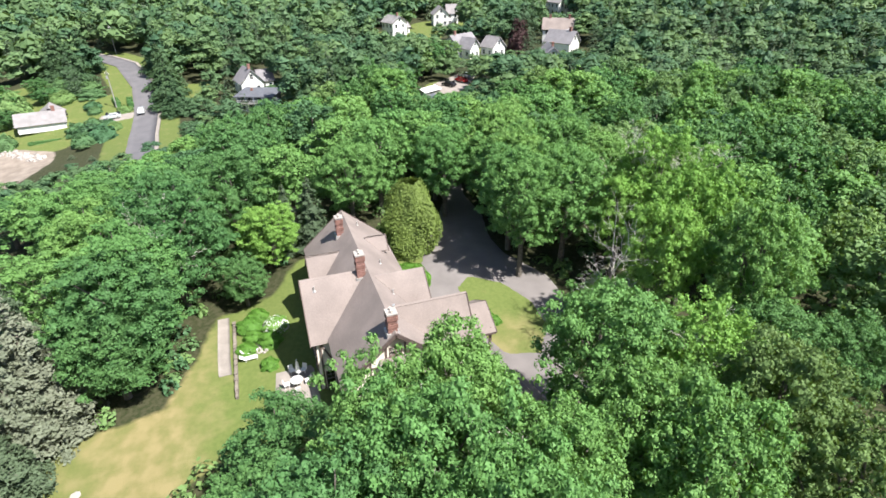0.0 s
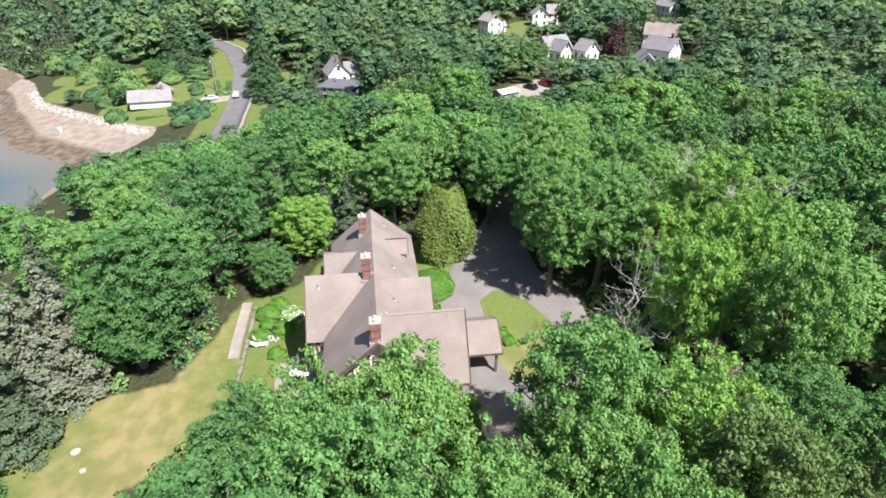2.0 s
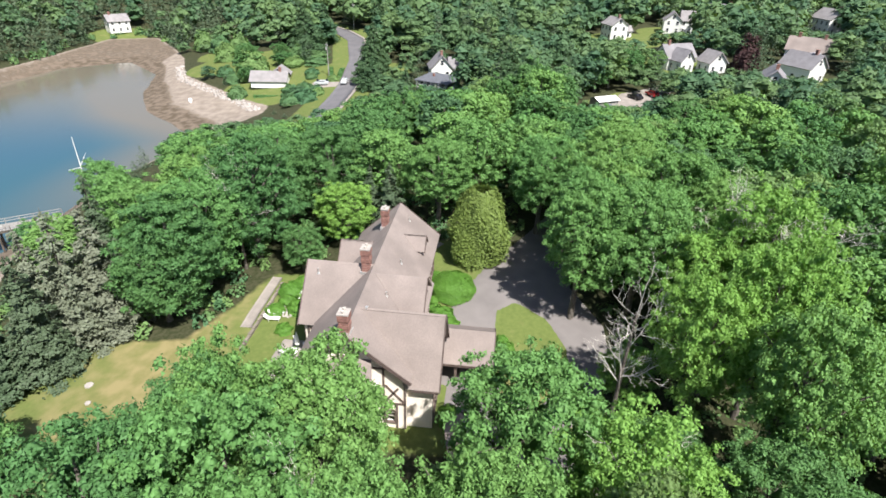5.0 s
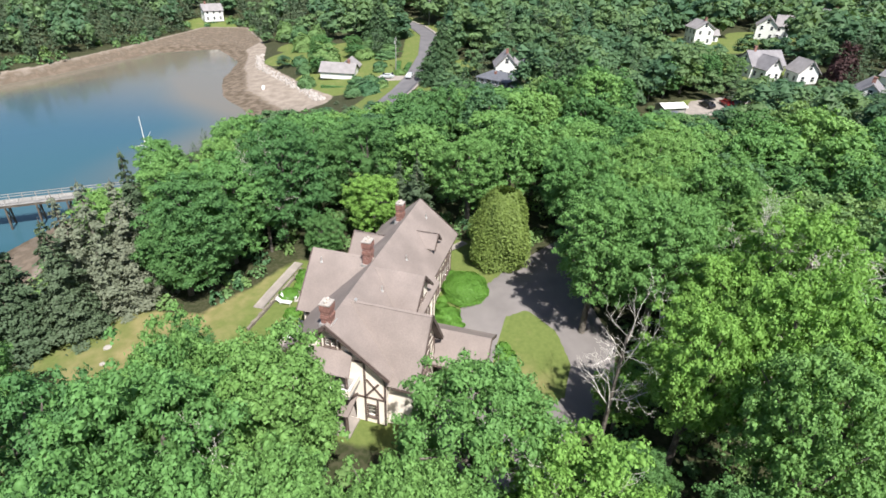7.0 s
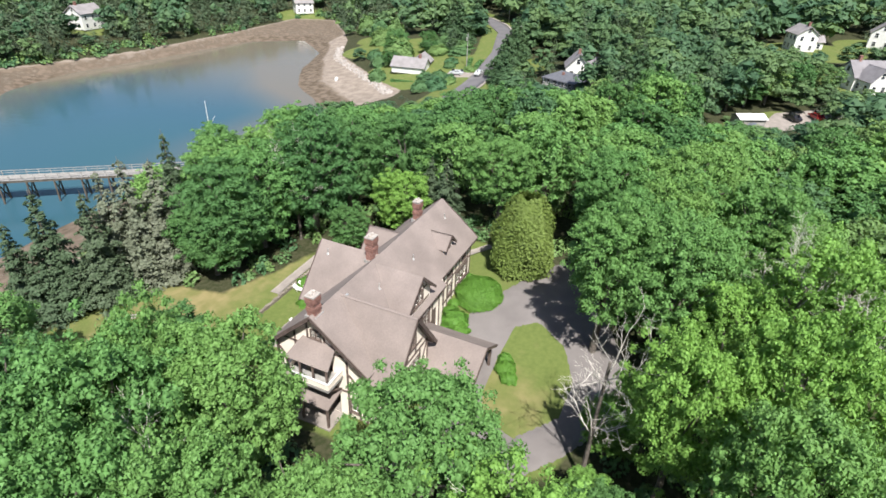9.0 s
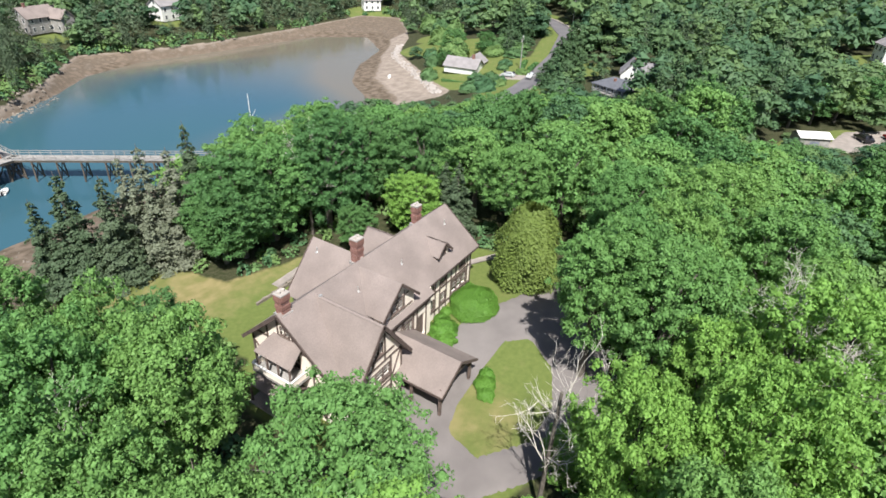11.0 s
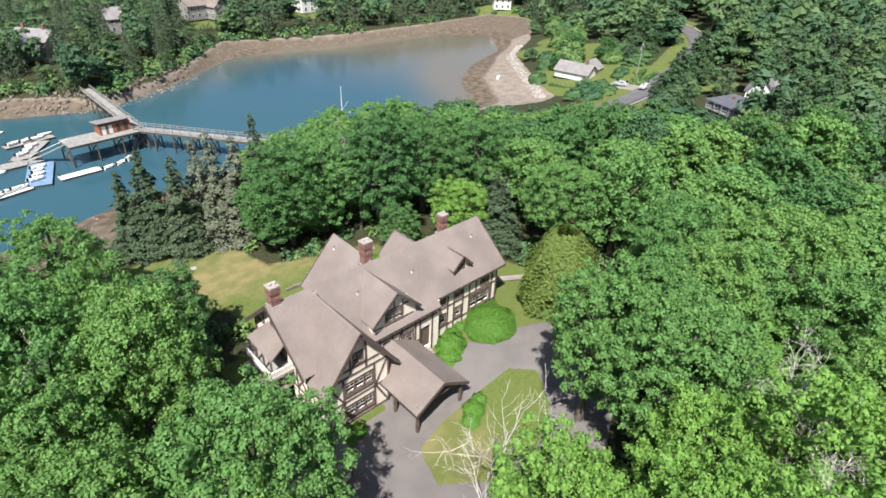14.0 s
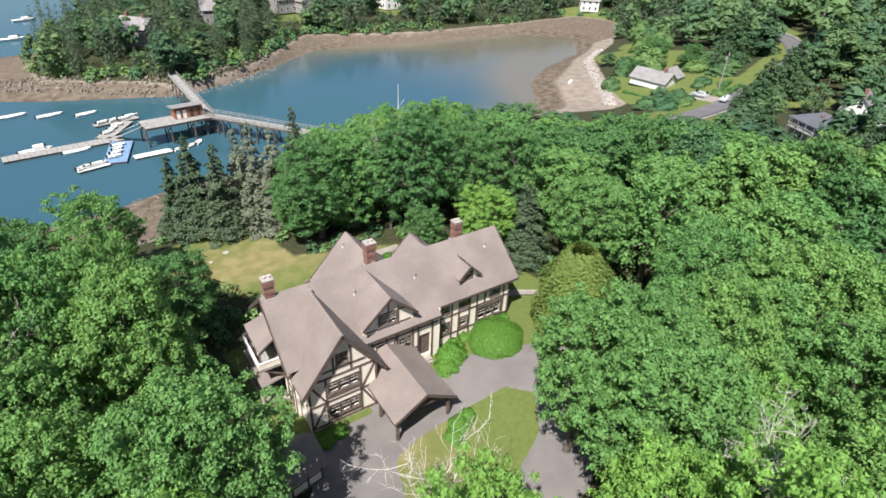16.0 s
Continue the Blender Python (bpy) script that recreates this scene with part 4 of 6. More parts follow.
def dead_tree(seed, height, spread=0.8, limbs=9, finest=5):
    """A bare tree: a stem, limbs that fan up and out, and finer and finer twigs."""
    rng = np.random.default_rng(seed)
    g, stem = Geo(), Geo()

    def grow(p, d, L, r, depth):
        q = p + d * L * 0.5 + rng.normal(size=3) * 0.09 * L
        e = q + (d + rng.normal(size=3) * 0.15 + np.array([0, 0, 0.12])) * L * 0.5
        g.tube([tuple(p), tuple(q), tuple(e)], [r, r * 0.75, r * 0.45], 5 if depth < 1 else 3)
        if depth >= finest:
            return
        for k in range(4 if depth < 3 else 3):
            nd = d + rng.normal(size=3) * 0.62
            nd[2] = max(nd[2], -0.05)
            nd /= np.linalg.norm(nd)
            s = (e, q + (e - q) * 0.5, q, p + (q - p) * 0.6)[k]
            grow(s, nd, L * rng.uniform(0.40, 0.66), max(r * 0.5, 0.011), depth + 1)

    top = height * 0.7
    stem.tube([(0, 0, -0.3), (0.1, 0.05, top * 0.5), (0, 0, top)], [0.22, 0.17, 0.12], 7)
    for k in range(limbs):
        a = 2 * math.pi * k / limbs + rng.uniform(-0.25, 0.25)
        out = spread * rng.uniform(0.5, 1.5)
        d = np.array([math.cos(a) * out, math.sin(a) * out, 1.0])
        z0 = top * rng.uniform(0.36, 1.0)
        grow(np.array([0, 0, z0]), d / np.linalg.norm(d), height * 0.2 * rng.uniform(0.75, 1.15), 0.06, 1)
    return stem, g


def shrub(seed, r, h, leaves, size, uneven=0.05):
    rng = np.random.default_rng(seed)
    d = rand_dirs(rng, leaves)
    d[:, 2] = np.abs(d[:, 2])
    d /= np.linalg.norm(d, axis=1)[:, None]
    bump = 1 + uneven * (np.sin(d[:, 0] * 7 + seed) * np.sin(d[:, 1] * 6 + 1.3 * seed) + 0.7 * np.sin(d[:, 2] * 9 + 5 * d[:, 0]))
    pos = d * np.array([r, r, h]) * (bump * rng.uniform(0.9, 1.02, leaves))[:, None]
    mid = lump_core(rng, np.array([[0, 0, 0.0]]), np.array([1.0]), 1.0)
    mid = (mid[0] * np.array([r * (0.9 - uneven), r * (0.9 - uneven), h * (0.95 - uneven)]), mid[1])
    g = Geo().tube([(0, 0, -0.2), (0, 0, h * 0.6)], [0.08, 0.03], 6)
    return g, (leaf_quads(rng, pos, d, size, 0.35, 0.7, True), mid)


def plant(name, made, leaf_mat, label, category, at, group="", bark=BARK):
    t = thing(name, label, category, at, 0, group)
    wood, (quads, core) = made
    part("trunk", wood, bark, t)
    cr = new("crown", quads_mesh("crown", quads, leaf_mat, None, core))
    cr.parent = t
    return t


def again(ob, x, y, scale=(1, 1, 1), rz=0.0, z=None, label="", leaf=None):
    t = copy_thing(ob, pose(x, y, ground_z(x, y) - 0.05 if z is None else z, 0, 0, rz) @ Matrix.Diagonal((*scale, 1)))
    if label:
        tagged(t, label)
    return t


# broad crowns near the house: a few grown forms, set out one by one
H0 = 18.0
FORMS = [broadleaf(11 + k, H0, 6.0 + 0.35 * (k % 3), 27000, 0.135, 0.78, 360 + 20 * k, 0.22) for k in range(4)]
SKIRTED = [broadleaf(21 + k, H0, 6.1 + 0.3 * k, 27000, 0.135, 0.78, 380 + 20 * k, 0.05) for k in range(2)]
LIGHT = [broadleaf(31 + k, H0, 6.0, 7500, 0.215, 1.0, 190, 0.14, 3) for k in range(2)]
MAPLES = []
for k, (mat, words) in enumerate(((LEAF_MAPLE, "tall green maple tree with a broad leafy crown"), (LEAF_DARK, "dark green maple tree with a dense crown"), (LEAF_YELLOW, "yellow-green tree with a loose leafy crown"), (LEAF_MAPLE, "mature green shade tree with a lobed crown"), (LEAF_OLIVE, "olive-green tree with a dense fine-leaved crown"))):
    for j in range(2):
        MAPLES.append((mat, words, FORMS[(k + 2 * j) % 4]))
# x, y, top, crown radius, kind (0 maple, 1 dark, 2 yellow-green, 3 olive)
NEAR = [(-10.8, -1.5, 19.9, 5.3, 0), (-16.2, 2.6, 20.9, 5.4, 0), (-18.4, -5.6, 18.2, 4.6, 0), (-8.6, -15.6, 19.7, 5.5, 0), (-5.6, 10.8, 12.6, 4.4, 1), (-19.5, 8.5, 19.6, 5.5, 1), (-11, 13, 12.0, 4.4, 1),
        (-16.4, -13.0, 18.8, 4.6, 0), (-21.6, -14.0, 20.2, 4.8, 0), (-22.5, -1.0, 21.2, 5.0, 0), (-19.4, -21.6, 20.6, 4.8, 3), (-25.6, -21.5, 19.0, 4.6, 3), (-9.0, -33.5, 13.5, 4.6, 1), (-27, 8, 19.5, 5.5, 1), (-13, -22, 17.5, 5.0, 2), (-4.6, -26.5, 9.5, 3.2, 1), (6.6, -25.8, 8.0, 2.6, 2), (0.2, -25.4, 5.0, 2.3, 2),
        (2.8, -30.2, 19.3, 4.2, 2), (-3.6, -36.2, 21.6, 4.6, 0), (6.2, -36.9, 21.3, 4.6, 2), (-12.5, -39.5, 12.0, 4.2, 1), (19.3, -22.0, 19.4, 5.0, 0), (19.5, -28.5, 20.6, 5.6, 0), (26, -23.5, 18.8, 5.2, 0), (14.6, -33.4, 17.6, 4.6, 2),
        (27.5, -30, 14.5, 4.6, 2), (28.5, -39.5, 18.0, 5.2, 0), (16.0, -39.6, 22.0, 5.4, 2), (34, -26, 18.2, 5.6, 0), (30.5, -26.5, 19.2, 5.0, 0), (41.5, -28, 20.6, 6.2, 0), (39.5, -18.5, 18.3, 5.4, 0), (46, -19, 17.6, 5.6, 0), (44, -9.0, 18.7, 5.6, 0),
        (39.8, -3.5, 17.2, 5.2, 0), (44, 5, 16.2, 5.4, 0), (42, 13.5, 16.4, 5.6, 1), (33.5, 9.0, 11.4, 4.4, 2), (28, 20.5, 19.0, 6.2, 1), (21, 24.5, 17.0, 6.2, 0), (15.5, 24.5, 15.8, 6.0, 1), (13.2, 25.6, 11.8, 4.8, 1),
        (20.5, 31, 14.4, 5.6, 0), (30, 29, 16.4, 5.8, 0), (36, 20, 16.4, 5.6, 1), (25.5, 13.2, 8.2, 3.0, 1), (38, 32, 15.8, 5.8, 0), (-11.5, 28.8, 12.9, 5.2, 0), (-12.6, 4.6, 19.7, 4.0, 0), (-21, 29, 11.0, 6.0, 1), (-24, 20, 15, 5.6, 1), 
        (47, 24, 15, 6.0, 0), (50, -34, 19, 6.2, 0), (35, -36, 19, 5.8, 0), (10, -46, 19, 6.0, 0), (53, -5, 17, 6, 0), (54, 9, 16, 6, 1), (53, -18, 17, 6, 0), (46, 38, 12.5, 5.6, 0), (30, 41, 11.5, 5.2, 0), (54, 46, 9, 5.2, 1), (41, 52, 9.0, 4.2, 0), (22, 46, 8, 4.6, 0)]
first = {}
for n, (x, y, top, r, kind) in enumerate(NEAR):
    pool = [m for m in range(len(MAPLES)) if MAPLES[m][0] is (LEAF_MAPLE, LEAF_DARK, LEAF_YELLOW, LEAF_OLIVE)[kind]]
    m = pool[n % len(pool)]
    far = x > 43 or y > 37 or y < -43
    m += 100 if far else 200 if y > 8 else 0
    h = top - ground_z(x, y)
    sc = (r / 6.2, r / 6.2, h / H0)
    if m not in first:
        mat, words, form = MAPLES[m % 100]
        form = LIGHT[m % 2] if far else SKIRTED[m % 2] if y > 8 else form
        first[m] = plant("maple_tree", form, mat, words, "tree", (x, y, ground_z(x, y) - 0.05), "trees round the house")
        first[m].matrix_world = pose(x, y, ground_z(x, y) - 0.05, 0, 0, 40 * n) @ Matrix.Diagonal((*sc, 1))
    else:
        t = copy_thing(first[m], Matrix())
        t.matrix_world = pose(x, y, ground_z(x, y) - 0.05, 0, 0, 77 * n % 360) @ Matrix.Diagonal((*sc, 1))
        t.scale = sc

# conifers by the shore
sp, sg = spruce(5, 17, 3.3, 15000, 0.19), spruce(6, 17, 3.6, 13000, 0.18)
one = None
for n, (x, y, top, r, grey) in enumerate([(1.5, 38.6, 14.0, 3.9, 0), (4.3, 34.2, 13.8, 3.4, 0), (9.2, 33.5, 16.3, 3.6, 1), (11.8, 31.8, 15.6, 3.8, 1), (7.8, 36.0, 14.8, 3.2, 1), (15.8, 33.6, 17.6, 3.0, 0), (-1.0, 41.5, 10.5, 3.0, 0), (35.5, 3.2, 13.4, 3.0, 0), (37.5, 6.5, 12.0, 2.6, 0)]):
    if n in (0, 2):
        mat, words, form = ((LEAF_SPRUCE, "dark green spruce tree near the shore", sp), (LEAF_GREY, "grey-green half-bare spruce tree near the shore", sg))[grey]
        made = plant("spruce_tree", form, mat, words, "tree", (x, y, ground_z(x, y)), "spruces by the shore")
        one = one or {}
        one[grey] = made
    else:
        made = copy_thing(one[grey], Matrix())
    h = top - ground_z(x, y)
    made.matrix_world = pose(x, y, ground_z(x, y) - 0.05, 0, 0, 51 * n) @ Matrix.Diagonal((r / 3.3, r / 3.3, h / 17, 1))

# ---- woodland ----
def wooded(x, y, rng):
    """Where the wood grows: off the water, lawns, yards and roads."""
    ok = (inside_and_distance(GRASSLINE, x, y) < np.where(y > 118, -1.0, -2.5)) & (line_distance(ROAD[1:], x, y) > 7.5)
    ok &= inside_and_distance(LAWN, x, y) < -4
    for cx, cy, r in YARDS:
        ok &= np.hypot(x - cx, y - cy) > r
    for cx, cy, *_ in NEAR:
        ok &= np.hypot(x - cx, y - cy) > 6.5
    ok &= ~((x > -40) & (x < 48) & (np.abs(y) < 46) & (x < 20 + 0.5 * np.abs(y)))
    ok &= ~((x > 124) & (x < 178) & (y > 41) & (y < 112) & (rng.uniform(size=x.shape) < 0.72))
    return ok


def shore_low(x, y):
    """Wind-clipped growth: low by the near shore and the road, full height inland."""
    if y > 125 or x < 20:
        return 1.0
    d = -float(inside_and_distance(GRASSLINE, np.array([x]), np.array([y]))[0])
    k = 0.32 + 0.68 * float(smooth(6, 42, d))
    if 75 < x < 150 and y > 8:
        k = min(k, 0.38 + 0.62 * float(smooth(9, 34, line_distance(ROAD, np.array([x]), np.array([y]))[0])))
    return k


OPEN = [(114, 58, 9, 6), (124, 66, 6, 6), (150, -86, 3), (203, -54, 8), (219, -80, 7), (152, -64, 9), (142, -99, 8), (119, 6, 6), (139, 8, 3), (109, -38, 8), (118, -49, 7), (138, 64, 12), (150, -76, 4), (224, -144, 6), (160, -108, 5),
        (97, 35, 3), (106, 35, 3), (116, 36, 3), (127, 37, 3), (137, 40, 3), (150, 54, 6), (12, 163, 1.5), (40, 186, 1.5), (74, 200, 5), (121, 198, 4)]


def garden_low(x, y):
    """Gardens and young growth on the house side of the neighbours: how tall a tree may stand there."""
    best = 99.0
    for hx, hy, w, *drop in OPEN:
        d = math.hypot(hx + 20, hy + 18)
        ux, uy = (-20 - hx) / d, (-18 - hy) / d
        along, across = (x - hx) * ux + (y - hy) * uy, abs((x - hx) * uy - (y - hy) * ux)
        if -2 < along < 70 and across < w + 0.10 * along:
            best = min(best, max(1.2, 1.0 - sum(drop) + along * 36 / d + max(0.0, across - w) * 0.8))
    return best


rng = np.random.default_rng(3)
px, py = np.meshgrid(np.arange(-60, 520, 7.6), np.arange(-360, 480, 7.6))
px, py = px.ravel() + rng.uniform(-2.6, 2.6, px.size), py.ravel() + rng.uniform(-2.6, 2.6, py.size)
ang, rad = np.degrees(np.arctan2(py + 20, px + 25)), np.hypot(px + 25, py + 20)
keep = (ang > -72) & (ang < 104) & (rad > 20) & (rad < 500) & wooded(px, py, rng)
px, py, rad = px[keep], py[keep], rad[keep]
pz = land_height(px, py)
near = rad < 112
# middle distance: trees of their own
MID = [broadleaf(41 + k, 16, 5.2, 5600, 0.225, 0.98, 160, 0.14, 3) for k in range(3)]
MIDMAT = [(LEAF_WOODS, "woodland tree with a rounded green crown"), (LEAF_DARK, "dark green woodland tree"), (LEAF_MAPLE, "bright green woodland tree")]
mids = {}
for n, (x, y, z) in enumerate(zip(px[near], py[near], pz[near])):
    k = int(rng.integers(3))
    low = shore_low(x, y)
    w = rng.uniform(0.82, 1.15) * (0.6 + 0.4 * low)
    hz = min(rng.uniform(0.78, 1.08) * low, garden_low(x, y) / 16)
    w = min(w, 0.22 + 1.1 * hz)
    sc = (w, w * rng.uniform(0.9, 1.1), hz)
    if k not in mids:
        mids[k] = t = plant("woodland_tree", MID[k], *MIDMAT[k], "tree", (x, y, z), "woodland round the house")
    else:
        t = copy_thing(mids[k], Matrix())
    t.matrix_world = pose(x, y, z - 0.1, 0, 0, 360 * rng.uniform()) @ Matrix.Diagonal((*sc, 1))

# far woods: real crowns joined into sheets
def far_woods(sel, leaves, size, seed, name, label, conifer, mat):
    r2 = np.random.default_rng(seed)
    forms = []
    for k in range(6):
        if conifer:
            forms.append(spruce(60 + k, 15, 3.0, leaves, size * 0.8)[1][0][:, :3])
            continue
        c, r = crown_clumps(r2, 24 if leaves > 300 else 9, 4.8, 6.2, 7.6, 1.9 if leaves > 300 else 2.9)
        hv, hf = lump_core(r2, c, r, 0.8)
        pick = r2.integers(0, len(c), leaves)
        d = rand_dirs(r2, leaves)
        d[:, 2] = np.abs(d[:, 2]) - 0.25
        tips = leaf_quads(r2, c[pick] + d * r[pick][:, None] * r2.uniform(0.75, 1.05, (leaves, 1)), d, size, 0.28, 0.8, True)
        forms.append(np.concatenate([tips, hv[hf]]))
    parts, tints = [], []
    for x, y, z in zip(px[sel], py[sel], pz[sel]):
        q = forms[r2.integers(6)]
        a = r2.uniform(0, 6.28)
        low = shore_low(x, y)
        tall = 1.15 if y > 125 and x < 130 and conifer else 0.8 if y > 125 else 1.0
        s, hs = r2.uniform(0.9, 1.35) * (0.6 + 0.4 * low) * (0.72 if y > 125 else 1), tall * min(r2.uniform(0.75, 1.15) * low, garden_low(x, y) / 14)
        s = min(s, 0.25 + 1.1 * hs)
        rot = np.array([[math.cos(a) * s, -math.sin(a) * s, 0], [math.sin(a) * s, math.cos(a) * s, 0], [0, 0, hs]])
        parts.append(q @ rot.T + np.array([x, y, z]))
        tints.append(np.full(len(q), r2.uniform(0.05, 0.95)))
    ob = new(name, quads_mesh(name, np.concatenate(parts), mat, np.concatenate(tints)))
    return tagged(ob, label, "woods", kind="stuff")


# the point across the water and the far shore carry denser, mostly evergreen wood
rp = np.random.default_rng(23)
qx, qy = np.meshgrid(np.arange(-40, 300, 5.0), np.arange(126, 330, 5.0))
qx, qy = qx.ravel() + rp.uniform(-2, 2, qx.size), qy.ravel() + rp.uniform(-2, 2, qy.size)
qr = np.hypot(qx + 25, qy + 20)
ok = wooded(qx, qy, rp) & (qr > 112) & (qr < 330) & (rp.uniform(size=qx.size) < 0.6)
px, py, rad = np.concatenate([px, qx[ok]]), np.concatenate([py, qy[ok]]), np.concatenate([rad, qr[ok]])
pz = land_height(px, py)
fir = rp.uniform(size=px.size) < np.where(py > 118, 0.72, 0.26)
ring, out = (rad >= 112) & (rad < 225), (rad >= 225) & (rad < 440)
far_woods(ring & ~fir, 800, 0.38, 7, "woods", "mixed green woodland beyond the house", False, LEAF_FAR)
far_woods(ring & fir, 700, 0.46, 9, "spruce_woods", "dark spruce woods along the shore", True, LEAF_SPRUCE)
far_woods(out & ~fir, 130, 1.0, 8, "far_woods", "distant mixed woodland of green crowns", False, LEAF_FAR)
far_woods(out & fir, 120, 1.1, 10, "far_spruce_woods", "distant dark spruce woods", True, LEAF_SPRUCE)


# broad old pines between the road and the neighbours
pine = None
for n, (x, y, h, r) in enumerate([(138, 30, 13, 6.5), (130, 27.5, 10, 5.0), (148, 31, 14, 6.0), (157, 33, 14, 6), (172, 60, 14, 7), (182, 66, 16, 7), (188, 60, 15, 6.5), (178, 36, 15, 6.5), (114, -8, 14, 5.5), (122, -11, 15, 6), (98, -11, 15, 6), (104.5, -13, 16, 6), (103.5, -6.5, 12, 4.5), (111, 14, 9.5, 4), (104, -14, 14, 5.5)]):
    if pine is None:
        pine = t = plant("pine_tree", spruce(71, 14, 6.0, 9000, 0.30), LEAF_PINE, "broad dark green pine tree near the road", "tree", (x, y, ground_z(x, y)), "pines by the road")
    else:
        t = copy_thing(pine, Matrix())
    t.matrix_world = pose(x, y, ground_z(x, y) - 0.1, 0, 0, 67 * n) @ Matrix.Diagonal((r / 6, r / 6, h / 14, 1))
for n, (x, y, h, w) in enumerate([(147, 73, 9, 0.95), (153, 77, 10, 0.85), (141, 72, 6, 0.6), (160, 80, 8, 0.8), (166, 70, 6, 0.7), (158, 66, 5, 0.7)]):
    t = copy_thing(mids[1], Matrix())
    tagged(t, "rounded dark green tree behind the beach cottage")
    t.matrix_world = pose(x, y, ground_z(x, y) - 0.2, 0, 0, 67 * n) @ Matrix.Diagonal((w, w, h / 16, 1))
for n, (x, y, h, w) in enumerate([(117.5, -33, 9, 0.75), (122.5, -37, 10, 0.8), (127, -41.5, 10, 0.8), (132, -47, 11, 0.85), (136, -54, 10, 0.8)]):
    t = copy_thing(mids[n % 2], Matrix())
    tagged(t, "leafy green tree along the edge of the parking area")
    t.matrix_world = pose(x, y, ground_z(x, y) - 0.2, 0, 0, 83 * n) @ Matrix.Diagonal((w, w, h / 16, 1))


# ---- drive, paths, garden ----
DRIVE = [(20, -7.6), (27, -10.6), (31, -12.3), (39, -17), (46, -20.5), (62, -25), (62, -29), (46, -24.5), (38, -24.5), (30, -22.5), (25, -22.5), (18, -26), (11, -26), (5, -22.5), (1, -19.5), (-5, -23), (-18, -30), (-20, -27),
         (-7, -19), (-1.5, -13.5), (1.2, -9.6), (1.2, -8.3), (6.9, -8.3), (7.2, -5.6), (13.0, -5.6), (14, -7.2)]
ISLAND = [(19.3, -13.2), (21.3, -15.5), (18.6, -19.2), (14, -21.3), (9.5, -21), (5.2, -17.8), (6.2, -14.2), (9, -13.4), (14, -13.0)]


def ground_patch(name, inside, hole, mat, label, category, lift=0.07, step=0.6):
    """A paved surface whose rim dips into the ground along the outline."""
    xs, ys = [p[0] for p in inside], [p[1] for p in inside]
    PX, PY = np.meshgrid(np.arange(min(xs) - 1.5, max(xs) + 1.5, step), np.arange(min(ys) - 1.5, max(ys) + 1.5, step))
    d = inside_and_distance(inside, PX, PY)
    if hole:
        d = np.minimum(d, -inside_and_distance(hole, PX, PY))
    PZ = land_height(PX, PY) + np.clip(d * 0.35, -0.35, lift)
    ids = np.arange(PX.size).reshape(PX.shape)
    q = np.stack([ids[:-1, :-1], ids[:-1, 1:], ids[1:, 1:], ids[1:, :-1]], -1).reshape(-1, 4)
    dq = np.max(np.stack([d[:-1, :-1], d[:-1, 1:], d[1:, 1:], d[1:, :-1]], -1), -1).ravel()
    m2 = bpy.data.meshes.new(name)
    m2.from_pydata(np.stack([PX, PY, PZ], -1).reshape(-1, 3).tolist(), [], q[dq > -0.5].tolist())
    m2.materials.append(mat)
    m2.polygons.foreach_set("use_smooth", [True] * len(m2.polygons))
    return tagged(new(name, m2), label, category, kind="structure")


ground_patch("driveway", DRIVE, ISLAND, GRAVEL, "grey worn asphalt drive looping round a lawn island", "driveway")
ground_patch("terrace", [(5.2, 6.9), (11.6, 6.9), (11.6, 10.9), (8.6, 11.2), (5.2, 10.5)], None, CONCRETE, "pale stone terrace behind the house", "terrace", 0.12)
ground_patch("parking", [(108, -40), (121, -44), (129, -55), (125, -59), (115, -53), (106, -44)], None, CONCRETE, "pale gravel parking area among the trees", "parking", 0.12, 0.8)
ground_patch("lane", [(134, 40), (139, 40), (140, 49), (134, 50)], None, CONCRETE, "pale gravel driveway by the cottage", "driveway", 0.12, 0.8)
strip([(23.5, 16.2), (16, 16.2), (13, 16.1)], 1.35, 0.3, 0.06, CONCRETE, "footpath", "pale concrete garden footpath", "path")
strip([(26.6, -0.6), (30, -1.8), (34.6, -4.5)], 1.1, 0.3, 0.06, CONCRETE, "footpath", "narrow pale footpath across the lawn", "path")
for s in (-1,):
    line = []
    for i, (x, y) in enumerate(ROAD):
        a, b = ROAD[max(i - 1, 0)], ROAD[min(i + 1, len(ROAD) - 1)]
        d = Vector((b[0] - a[0], b[1] - a[1])).normalized()
        line.append((x - d.y * s * 3.7, y + d.x * s * 3.7))
    strip(line, 0.9, 0.4, 0.16, CONCRETE, "kerb", "pale kerb and verge along the road", "kerb")
garden_wall = thing("garden_wall", "low dark stone wall along the footpath", "wall", (0, 0, 0))
rw = random.Random(4)
for k in range(26):
    x = 9.0 + 0.5 * k
    z = ground_z(x, 14.95)
    part("stone", Geo().box(x + 0.02, x + 0.48, 14.95 - rw.uniform(0.14, 0.2), 14.95 + rw.uniform(0.14, 0.2), z - 0.2, z + rw.uniform(0.3, 0.45)), ROCK, garden_wall)

